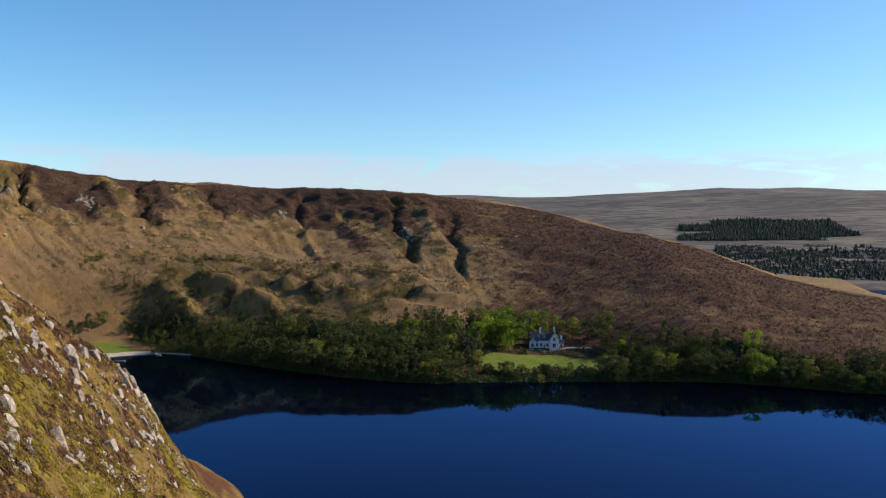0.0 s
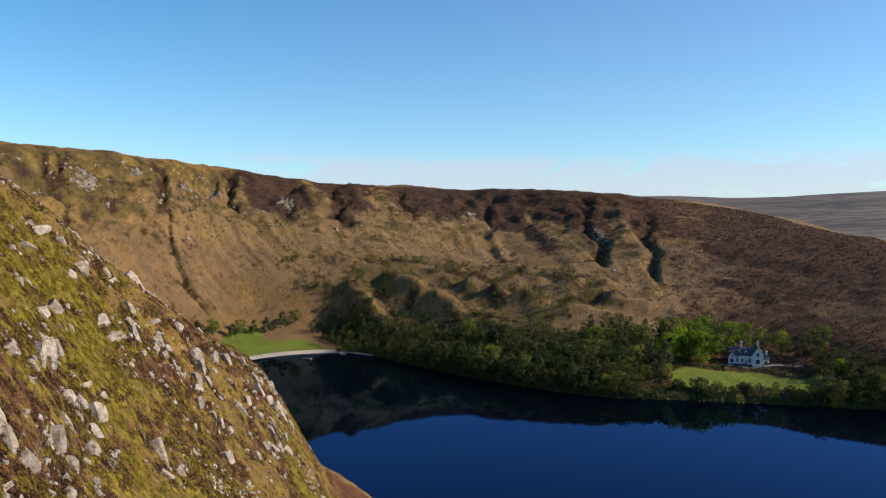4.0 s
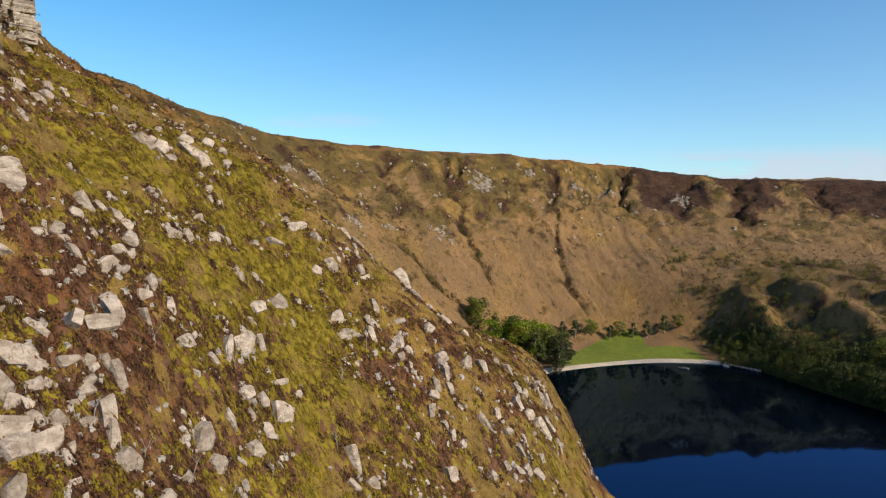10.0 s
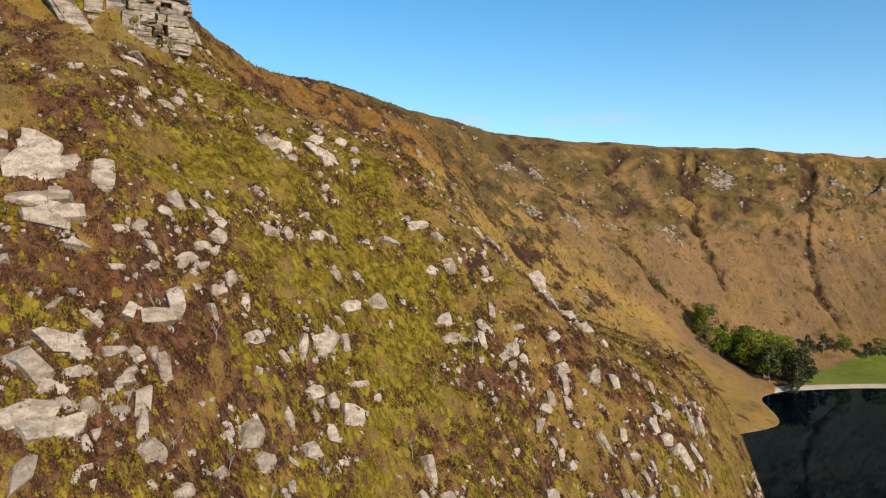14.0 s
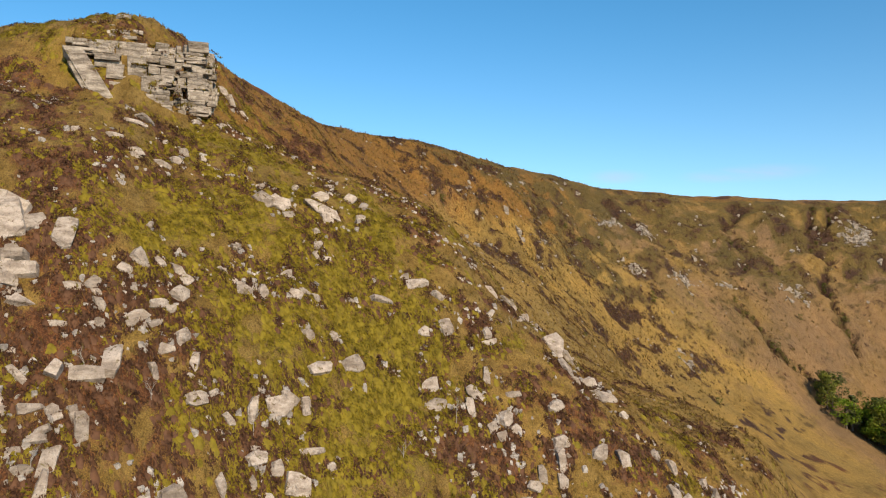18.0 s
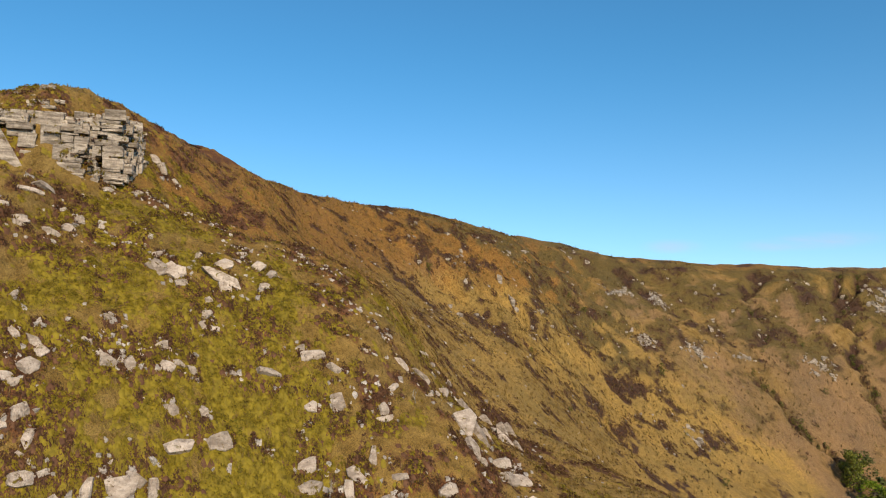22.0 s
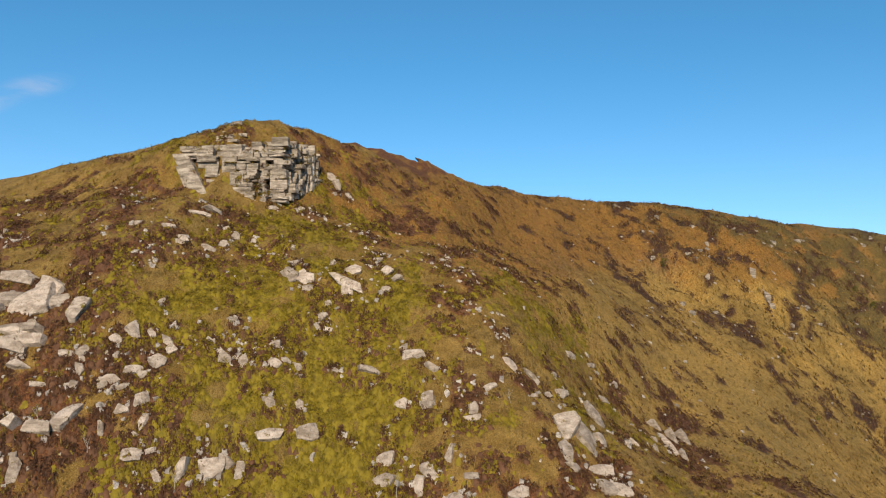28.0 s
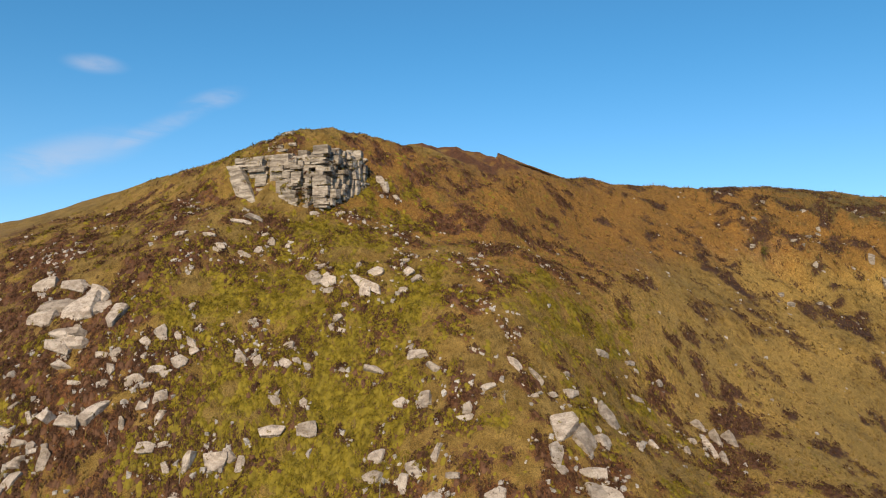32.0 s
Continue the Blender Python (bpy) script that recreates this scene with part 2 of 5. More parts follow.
HEATH = foliage("heather_cushion", (0.075, 0.033, 0.016), (0.165, 0.078, 0.038), False, 0.0)
BILBERRY = foliage("bilberry", (0.112, 0.091, 0.008), (0.180, 0.146, 0.012))
LEAF_BRIGHT = foliage("spring_leaves", (0.13, 0.22, 0.015), (0.27, 0.38, 0.03), glow=0.5)
LEAF_MID = foliage("leaves", (0.092, 0.118, 0.020), (0.22, 0.25, 0.045), glow=0.4)
# mid and dark leaves blended, with the shade inside the wood put in
LEAF_SHADED = foliage("shaded_leaves", (0.050, 0.066, 0.014), (0.145, 0.165, 0.032), glow=0.35)
# dark conifer green, bluer for some distance haze put into the colour
LEAF_FAR = foliage("hazed_needles", (0.028, 0.046, 0.040), (0.060, 0.085, 0.062))
LEAF_DARK = foliage("pine_needles", (0.030, 0.048, 0.016), (0.080, 0.100, 0.032))
BARK = plain("bark", (0.06, 0.045, 0.035), (0.13, 0.105, 0.085), 3)
PALE_BARK = plain("pale_bark", (0.20, 0.18, 0.15), (0.36, 0.33, 0.28), 4)
LIME = plain("limewash", (0.62, 0.62, 0.60), (0.78, 0.78, 0.76), 0.8)
SLATE = plain("slate", (0.045, 0.05, 0.06), (0.085, 0.09, 0.10), 2.0, 0.6)
TIMBER = plain("weathered_timber", (0.22, 0.20, 0.17), (0.38, 0.35, 0.31), 2.0)
WHITE = plain("white_paint", (0.70, 0.70, 0.68), (0.80, 0.80, 0.78), 1.0, 0.5)
GLASS = plain("window_glass", (0.02, 0.024, 0.03), (0.035, 0.04, 0.05), 1.0, 0.08, 0.0)
GRAVEL = plain("gravel", (0.30, 0.28, 0.25), (0.42, 0.40, 0.36), 2.0)
water_paint = Paint("water", 1.0)
water_paint.b.inputs["Specular IOR Level"].default_value = 0.0
ripple = water_paint.noise(0.5, 4, 0.6)
WATER = water_paint.done(water_paint.mix(water_paint.span(water_paint.noise(0.012, 3), 0.3, 0.7), (0.0006, 0.0014, 0.0040), (0.0010, 0.0022, 0.0060)))
sheen, edge, both = water_paint.n.new("ShaderNodeBsdfGlossy"), water_paint.n.new("ShaderNodeFresnel"), water_paint.n.new("ShaderNodeMixShader")
sheen.inputs["Color"].default_value, sheen.inputs["Roughness"].default_value = (0.22, 0.47, 0.90, 1), 0.025
edge.inputs[0].default_value = 1.31
wave = water_paint.n.new("ShaderNodeBump")
wave.inputs["Strength"].default_value, wave.inputs["Distance"].default_value = 0.05, 0.05
water_paint.l.new(ripple, wave.inputs["Height"])
water_paint.l.new(wave.outputs[0], sheen.inputs["Normal"])
water_paint.l.new(edge.outputs[0], both.inputs[0])
water_paint.l.new(water_paint.b.outputs[0], both.inputs[1])
water_paint.l.new(sheen.outputs[0], both.inputs[2])
water_paint.l.new(both.outputs[0], water_paint.n["Material Output"].inputs[0])

# ---- the valley: sections from under the lake's edge over the shore, the slope and the rim to the moor ----
SPUR = [
    [(45, -70, -8), (35, -72, 0), (18, -75, 11), (-20, -80, 42), (-45, -82, 65), (-72, -85, 85.2), (-106.5, -89.9, 99.5), (-151.8, -79.5, 109.5), (-220, -60, 115.7), (-1700, -500, 147)],
    [(30, 0, -8), (22, 2, 0), (5, 6, 11), (-30, 12, 41), (-55.7, 16, 65.1), (-80.6, 16.1, 85.5), (-110, 14.3, 100.9), (-129.5, 22.1, 112.8), (-210, 0, 118.5), (-1800, -350, 147)],
    [(-10, 63, -8), (-18, 63, 0), (-28, 63, 13), (-44.2, 62, 38.9), (-66.3, 61, 61.9), (-83, 58.3, 80.8), (-107.3, 54.1, 99.6), (-124.5, 50.4, 112.7), (-205, 25, 117.4), (-1900, -250, 147)],
    [(-20, 114, -8), (-29, 107, 0), (-38.9, 100.1, 12.1), (-59, 84.7, 34.4), (-74.2, 75.9, 59.9), (-94.7, 70.1, 82.2), (-115.4, 64.2, 97.9), (-130.5, 55.8, 113.4), (-205.4, 35, 118.2), (-1900, -150, 147)],
    [(-48, 147, -8), (-55.5, 139.4, 0), (-59.9, 132.6, 12.3), (-73.4, 111.7, 35.1), (-87.6, 96.6, 58.4), (-107.1, 87.4, 81.8), (-129.5, 74.4, 96.9), (-152.4, 62.2, 115.5), (-203.2, 45.1, 126.3), (-1900, -50, 147)],
    [(-74, 178, -8), (-79, 172.8, 0), (-84.3, 159, 13.5), (-88.5, 143.1, 38.4), (-104.6, 120.3, 62.6), (-120.4, 107.3, 80.5), (-145.7, 89.6, 93.5), (-166.4, 77.2, 107.7), (-208, 55.1, 125.1), (-1900, 0, 147)],
    [(-105.9, 213.1, -8), (-116.2, 192.7, 0), (-118.9, 183.2, 8.8), (-123.9, 167, 40.2), (-141.8, 132.3, 54.4), (-156.4, 111, 81.9), (-172.9, 92.1, 94.2), (-188.1, 80, 110.7), (-219.2, 50.2, 128.1), (-1950, 0, 147)],
]
CORRIE = [
    [(-175.2, 236.6, -8), (-191.2, 221.1, 0), (-189.5, 212.3, 10.3), (-201.7, 172.4, 38.4), (-210.3, 143.5, 64.5), (-221.7, 111.3, 89.4), (-230.1, 94.3, 106.5), (-241.8, 77.3, 119.9), (-269.5, 40.5, 123.2), (-2000, 0, 147)],
    [(-203, 257.2, -8), (-209.5, 257.8, 0), (-236.1, 239.5, 9.6), (-259.4, 207.8, 35.2), (-271.8, 177.8, 63.6), (-272, 150.8, 90), (-276.1, 132.7, 107.4), (-287.6, 107.9, 122), (-311.7, 69.2, 122.2), (-2000, 100, 147)],
    [(-238, 279.1, -8), (-246, 280, 0), (-270.2, 271.2, 10), (-300.3, 255.2, 37.2), (-323.6, 236.5, 65.4), (-342.6, 221.4, 84.1), (-354.8, 210.1, 101.5), (-371.5, 195.4, 115.7), (-413.2, 153.7, 117.9), (-2000, 200, 147)],
    [(-243.3, 309.9, -8), (-251, 312, 0), (-284, 316, 5), (-314.4, 315.4, 35.4), (-339.1, 314.4, 59.8), (-357.2, 317.3, 80.6), (-371.8, 320.2, 98.3), (-385.1, 322, 109.9), (-455.3, 316.3, 113.4), (-2020.1, 353.2, 147.8)],
    [(-231, 352.2, -8), (-238, 356, 0), (-270, 368, 5.5), (-302.2, 369.9, 33.5), (-329.2, 382, 59.7), (-350, 390.6, 80.8), (-368.4, 399.1, 97), (-381.1, 403, 108.5), (-469, 417.7, 112.6), (-2080.3, 518.8, 150.1)],
    [(-199.7, 369.1, -8), (-206, 374, 0), (-232, 394, 7), (-269.3, 407.5, 37.2), (-315.2, 430.7, 59.6), (-342.2, 444.8, 77), (-363.2, 460, 94), (-376.2, 468.2, 106.3), (-472.8, 524.4, 110.6), (-2140.6, 960.9, 141.7)],
    [(-149.3, 347.4, -8), (-155, 353, 0), (-176, 392, 9), (-211, 435.7, 35.4), (-258.3, 475.5, 55.6), (-289, 508.8, 76.1), (-308.8, 534.1, 89.4), (-321.9, 549.4, 97), (-406.2, 630.6, 99.1), (-1944.6, 1617.6, 120.7)],
    [(-113, 330, -8), (-113, 338, 0), (-128, 385, 9), (-154.6, 454.5, 29.7), (-194, 517.3, 48), (-224.2, 564.8, 67.2), (-242.5, 596.9, 83.2), (-256.5, 617, 92.2), (-331.9, 725.6, 95.2), (-1605.6, 2030.9, 109.6)],
    [(-70, 322, -8), (-70, 330, 0), (-72, 368, 7.5), (-84.1, 449.8, 27.8), (-112, 517.3, 44.5), (-134.8, 570, 63.4), (-149.4, 600.5, 79.3), (-164, 623.9, 88.2), (-214.9, 745.2, 88.7), (-520.3, 1974.8, 70)],
    [(-24, 333, -8), (-24, 341, 0), (-24, 372, 7), (-25.8, 407.5, 12), (-35.2, 473.3, 35.4), (-42.8, 539.1, 54.2), (-50.3, 604.9, 70.2), (-55.9, 661.3, 77.7), (-65.3, 802.3, 80.5), (-120, 1300, 30)],
    [(58, 347, -8), (58, 355, 0), (61, 372, 6), (62.5, 379.3, 15.6), (64.4, 416.9, 27.8), (66.3, 454.5, 39.1), (68.2, 492.1, 46.7), (71, 529.7, 49.5), (80, 625, 42), (130, 1000, 5)],
    [(118, 336, -8), (118, 344, 0), (121, 358, 3), (122.7, 369.9, 10), (130.2, 398.1, 16.6), (137.7, 426.3, 22.2), (145.2, 454.5, 26), (155.6, 492.1, 26), (179.1, 567.3, 18.5), (260, 950, 5)],
    [(244.9, 332.3, -8), (246.8, 339.8, 0), (254.3, 355.8, 3.4), (263.7, 379.3, 6.2), (273.1, 407.5, 9.1), (282.5, 435.7, 10.9), (291.9, 463.9, 11.9), (306, 501.5, 10.9), (338.9, 586.1, 7.2), (520, 900, 5)],
]
EAST = [
    [(420, 200, -8), (430, 200, 0), (445, 200, 6), (480, 200, 20), (520, 200, 40), (560, 200, 60), (600, 200, 75), (650, 200, 85), (760, 200, 95), (2500, 300, 130)],
    [(300, -300, -8), (310, -310, 0), (322, -320, 6), (350, -350, 20), (380, -380, 40), (410, -410, 60), (440, -440, 75), (480, -480, 85), (560, -560, 95), (1800, -1800, 130)],
    [(70, -260, -8), (60, -270, 0), (40, -275, 14), (10, -285, 40), (-20, -300, 62), (-50, -320, 80), (-85, -340, 95), (-140, -380, 104), (-240, -450, 112), (-1400, -1700, 140)],
]
SECTIONS = SPUR + CORRIE + EAST
COLS = (24, 60, 74, 70, 62, 62, 54, 34, 34, 34, 40, 40, 40, 40, 34, 34, 34, 24, 24, 8, 4, 4)
BANDS = (3, 10, 40, 40, 34, 34, 28, 12, 12)


def flow(p, u):
    """Values through the rows of p at the steps u, smooth and with no overshoot."""
    n, d = len(p), np.diff(p, axis=0)
    m = np.zeros_like(p)
    m[0], m[-1] = d[0], d[-1]
    a, b = d[:-1], d[1:]
    m[1:-1] = np.where(a * b > 0, 2 * a * b / (a + b + np.where(a + b == 0, 1, 0)), 0)
    k = np.clip(np.floor(u).astype(int), 0, n - 2)
    f = (u - k).reshape(-1, *[1] * (p.ndim - 1))
    g = f * f * (3 - 2 * f)
    return p[k] * (1 - g) + p[k + 1] * g + f * (1 - f) * ((1 - f) * m[k] - f * m[k + 1])


def catmull(p, u):
    """Values through the rows of p at the steps u, round at the rows."""
    n = len(p)
    k = np.clip(np.floor(u).astype(int), 0, n - 2)
    f = (u - k).reshape(-1, *[1] * (p.ndim - 1))
    a, b, c, d = p[np.maximum(k - 1, 0)], p[k], p[k + 1], p[np.minimum(k + 2, n - 1)]
    return b + 0.5 * f * (c - a + f * (2 * a - 5 * b + 4 * c - d + f * (3 * (b - c) + d - a)))


def rough(x, y, z=0.0, seed=0):
    """Value noise from -1 to 1, one lump a unit."""
    x, y, z = np.broadcast_arrays(x, y, z)
    c = np.floor(np.stack([x, y, z])).astype(np.int64)
    f = np.stack([x, y, z]) - c
    f = f * f * (3 - 2 * f)
    out = np.zeros(x.shape)
    for i in (0, 1):
        for j in (0, 1):
            for k in (0, 1):
                h = (c[0] + i) * 374761393 + (c[1] + j) * 668265263 + (c[2] + k) * 2147483647 + seed * 974634777
                h = (h ^ (h >> 13)) * 1274126177 & 0xFFFFFFFF
                h = (h ^ (h >> 16)) * 2246822519 & 0xFFFFFFFF
                w = (f[0] if i else 1 - f[0]) * (f[1] if j else 1 - f[1]) * (f[2] if k else 1 - f[2])
                out = out + w * ((h & 0xFFFFFF) / 0x7FFFFF - 1)
    return out


def fractal(x, y, z=0.0, octaves=4, seed=0):
    return sum(rough(x * 2**o, y * 2**o, z * 2**o, seed + o) * 0.5**o for o in range(octaves))


def ramp(v, lo, hi):
    t = np.clip((v - lo) / (hi - lo), 0, 1)
    return t * t * (3 - 2 * t)


US = np.concatenate([k + np.arange(n) / n for k, n in enumerate(COLS)] + [[len(COLS)]])
VS = np.concatenate([k + np.arange(n) / n for k, n in enumerate(BANDS)] + [[len(BANDS)]])
LAND = flow(catmull(np.array(SECTIONS, float), US).transpose(1, 0, 2), VS).transpose(1, 0, 2).copy()
UU, VV = np.meshgrid(US, VS, indexing="ij")
LX, LY, LZ = LAND[..., 0].copy(), LAND[..., 1].copy(), LAND[..., 2].copy()

near = ramp(UU, 0.3, 1.2) * (1 - ramp(UU, 5.6, 6.8))              # the stony spur
wall = ramp(UU, 6.6, 8.0) * (1 - ramp(UU, 15.2, 16.2))           # the headwall of the corrie
slope = ramp(VV, 1.6, 2.6) * (1 - ramp(VV, 7.0, 7.6))
inland = ramp(VV, 1.05, 2.0) * (1 - ramp(VV, 8.0, 8.6))

# hummocks on the spur, broad folds elsewhere
lift = near * inland * (0.9 * fractal(LX / 11, LY / 11, LZ / 11, 4, 3) + 0.50 * fractal(LX / 2.6, LY / 2.6, LZ / 2.6, 2, 9))
lift += (1 - near) * inland * (2.0 * fractal(LX / 45, LY / 45, LZ / 45, 5, 21) + 0.5 * fractal(LX / 8, LY / 8, LZ / 8, 3, 33))
# ribs and gullies that run down the headwall, leaning a little
along = UU * 6.0 + 0.55 * rough(VV * 1.3, UU * 2.0, 0, 51) + 0.18 * (VV - 6)
rib = 1 - 2 * np.abs(rough(along, VV * 0.35, 0, 61))
fine = 1 - 2 * np.abs(rough(along * 3.1, VV * 0.6, 0, 67))
steep = ramp(VV, 3.2, 5.0) * (1 - ramp(VV, 6.2, 6.8))
lift += wall * (steep * (1.7 * rib + 0.8 * fine + 2.3 * fractal(LX / 13, LY / 13, LZ / 8, 4, 69) + 1.0 * np.abs(rough(LX / 4, LY / 4, LZ / 3.2, 73))) + (0.5 * rib + 0.35 * fine) * ramp(VV, 2.4, 3.6) * (1 - steep))
# deep clefts under the rim and the thin gullies that go on below them: section and height of top and foot, width, depth
cleft = np.zeros_like(UU)
for ua, va, ub, vb, wide, deep in ((10.04, 6.5, 10.02, 5.2, 0.035, 3.5), (10.02, 5.2, 9.94, 2.9, 0.035, 3.5), (10.16, 6.6, 10.1, 5.3, 0.05, 5), (11.08, 6.5, 10.97, 5.0, 0.06, 6), (10.9, 4.9, 10.76, 2.6, 0.04, 3.0), (12.1, 6.8, 11.97, 5.0, 0.05, 7),
                               (9.68, 6.6, 9.52, 4.4, 0.035, 3.0), (9.2, 3.6, 9.4, 2.4, 0.05, 3.0), (12.55, 6.0, 12.42, 4.6, 0.05, 3.0), (12.92, 6.6, 12.82, 4.4, 0.05, 6), (13.42, 6.5, 13.48, 5.0, 0.04, 4), (14.25, 6.0, 14.1, 4.6, 0.05, 4),
                               (15.03, 6.3, 14.95, 3.8, 0.05, 5), (15.5, 5.6, 15.4, 3.8, 0.06, 3), (9.1, 6.5, 9.02, 5.2, 0.04, 3), (8.45, 6.4, 8.5, 4.8, 0.04, 2.5), (7.45, 6.0, 7.55, 3.0, 0.05, 1.5)):
    down = np.clip((va - VV) / (va - vb), 0, 1)
    off = (UU - ua - (ub - ua) * down - 0.05 * rough(VV * 2.3, 0 * UU + ua, 0, 71) - 0.03 * rough(VV * 6, 0 * UU + ua, 0, 72)) / (wide * (0.8 + 0.5 * rough(VV * 3, 0 * UU + ua, 0, 74)))
    cleft = np.maximum(cleft, deep * np.exp(-off * off) * ramp(VV, vb - 0.25, vb + 0.2) * (1 - ramp(VV, va - 0.1, va + 0.3)))
lift -= cleft
# knolls at the foot of the far slope
for x0, y0, a, b, h in ((-190, 418, 40, 9, 8), (-143, 430, 48, 8, 8), (-104, 446, 46, 9, 6.5), (-222, 404, 20, 9, 8), (-165, 452, 46, 9, 6), (-128, 470, 52, 9, 6)):
    lift += h * (1 + 0.5 * rough(LX / 9, LY / 9, 0, 77)) * np.exp(-(((LX - x0) + 0.5 * (LY - y0)) / a) ** 2 - (((LY - y0) + 0.25 * (LX - x0)) / b) ** 2)
# the dome over the crag
lift += 3.5 * np.exp(-((LX + 130) / 16) ** 2 - ((LY - 58) / 13) ** 2)
lift -= 3.0 * np.exp(-((LX + 108) / 6) ** 2 - ((LY - 50) / 6) ** 2) + 4.2 * np.exp(-((LX + 110) / 4.5) ** 2 - ((LY - 57.5) / 4.5) ** 2)
lift -= 2.4 * np.exp(-((LX + 136) / 12) ** 2 - ((LY - 85) / 10) ** 2)
# the low shelf at the foot of the nose
lift += 7 * np.exp(-((LX + 78) / 13) ** 2 - ((LY - 164) / 10) ** 2) * ramp(VV, 0.6, 1.4)
# dips and swells of the rim
for u0, wide, h in ((12.75, 0.28, -3.4), (13.7, 0.3, 1.4), (15.1, 0.7, 1.6), (10.5, 0.35, 1.5), (9.5, 0.25, -1.2)):
    lift += h * np.exp(-((UU - u0) / wide) ** 2) * ramp(VV, 5.8, 6.8) * (1 - ramp(VV, 8.2, 8.8))
LAND[..., 2] += lift


# ---- what grows where ----
n_big, n_mid = fractal(LX / 24, LY / 24, LZ / 24, 4, 81), fractal(LX / 7, LY / 7, LZ / 7, 4, 91)
n_small = fractal(LX / 3.2, LY / 3.2, LZ / 3.2, 3, 171)


def blot(*rows):
    """Soft patches on the slopes: section, height, reach along and up."""
    out = np.zeros_like(UU)
    for u, v, a, b in rows:
        out = np.maximum(out, np.exp(-((UU - u + 0.12 * (VV - v) * a / 0.2) / a) ** 2 - ((VV - v) / b) ** 2))
    return out


moorside = ramp(UU, 15.2, 16.2)
flank = ramp(UU, 4.4, 5.6) * (1 - ramp(UU, 8.0, 9.0))
high = ramp(VV, 5.2, 6.2)
cap = ramp(UU, 12.05, 12.2) * (1 - ramp(UU, 15.3, 15.9)) * ramp(VV + 0.45 * rough(UU * 3.2, 0, 0, 161) + 0.25 * rough(UU * 11, VV, 0, 163), 4.45, 4.9) * (1 - ramp(VV, 7.2, 7.6))
cap *= 1 - 0.95 * blot((12.72, 5.4, 0.09, 1.6), (13.25, 5.5, 0.12, 0.9), (13.3, 4.6, 0.3, 0.5), (14.55, 4.9, 0.05, 0.8), (15.25, 4.8, 0.1, 1.0))
cap = np.maximum(cap, blot((12.38, 4.9, 0.12, 0.7), (14.5, 4.6, 0.12, 0.9), (14.9, 4.9, 0.06, 0.6)))
# moss thinned on the spur's left, with part of that side's shade
moss = near * (0.47 + 0.25 * high * (1 - ramp(UU, 2.4, 3.2)) + 0.34 * n_big - 0.1 * n_mid + 0.35 * n_small - 0.30 * ramp(UU, 4.0, 5.2) - 0.42 * high) - 0.12 * blot((1.7, 3.9, 1.1, 1.0)) + 0.15 * blot((3.9, 5.2, 0.4, 0.5)) - 0.08 * blot((2.2, 5.5, 1.0, 0.7))
moss += 0.35 * blot((12.3, 3.6, 0.35, 0.35), (12.9, 3.1, 0.4, 0.35), (13.3, 2.7, 0.4, 0.3), (11.7, 2.1, 0.25, 0.4)) * (0.8 + n_mid)
rust = near * (1 - ramp(UU, 4.8, 5.6)) * (0.24 + 0.3 * n_mid + 0.25 * n_small) + near * high * (0.35 + 0.4 * n_big) * ramp(UU, 2.6, 3.4) + (flank + 0.6 * ramp(UU, 7.6, 8.2) * (1 - ramp(UU, 8.6, 9.4))) * (0.16 + 0.8 * ramp(VV, 4.5, 5.6) + 0.4 * n_big) + 0.8 * wall * ramp(VV, 6.5, 6.9) * (1 - ramp(VV, 7.4, 7.8)) + moorside * (0.55 + 0.3 * n_big) * (1 - 0.6 * ramp(VV, 6.4, 7.2)) + 0.9 * ramp(VV, 7.4, 7.9) * (UU < 12)
BARE = blot((10.35, 3.5, 0.25, 0.45), (11.4, 3.9, 0.35, 0.6), (12.0, 3.7, 0.3, 0.6), (9.7, 3.4, 0.2, 0.4), (8.85, 4.9, 0.2, 0.25), (13.5, 4.2, 0.3, 0.4), (14.2, 4.3, 0.25, 0.4))
olive = wall * ramp(UU, 7.6, 8.6) * (1 - cap) * (1 - moorside) * (ramp(VV + 0.7 * n_big, 3.7, 4.9) * (0.56 + 0.5 * n_mid + 0.15 * rib) + 0.08 + 0.35 * n_small + 0.35 * n_mid + 0.25 * np.minimum(cleft, 2)) * (1 - ramp(VV, 6.7, 7.1))
straw = ramp(UU, 5.2, 6.0) * (1 - ramp(UU, 8.6, 9.4)) * (0.62 + 0.4 * n_big + 0.25 * n_small) * (1 - ramp(VV, 4.7, 5.6)) + 0.35 * near * (n_mid - n_big) + moorside * (0.10 + 0.45 * n_big) * ramp(VV, 4.6, 5.6)
olive += 0.4 * moorside * (0.6 + n_big)
# more olive on the headwall's north-east face, its weaker light put into the cover
olive += 0.24 * wall * ramp(UU, 7.6, 8.6) * (1 - ramp(UU, 10.5, 10.9)) * ramp(VV, 3, 3.6) * (1 - BARE) + flank * (-0.05 + 0.30 * n_big + 0.3 * n_small) * ramp(VV, 4.0, 5.0)
olive -= 0.5 * BARE
straw += 0.35 * BARE * ramp(UU, 10.6, 11.2)
# heather thickened on the spur's left; it also holds some of the shade there
heath_and_shade = near * (1 - 0.7 * ramp(UU, 4.7, 5.7)) * (0.31 + 0.26 * blot((2.9, 3.7, 0.8, 0.7)) + 0.62 * blot((1.7, 3.9, 1.1, 1.0)) + 0.45 * n_mid + 0.60 * n_small + 0.25 * blot((1.2, 4.6, 0.5, 1.2), (1.9, 4.4, 0.35, 0.6), (2.1, 5.2, 0.3, 0.5), (3.2, 3.9, 0.3, 0.4), (4.1, 3.4, 0.3, 0.4)))
heath_and_shade += 0.14 * near * blot((2.0, 5.4, 1.1, 0.7)) * (0.7 + n_mid)
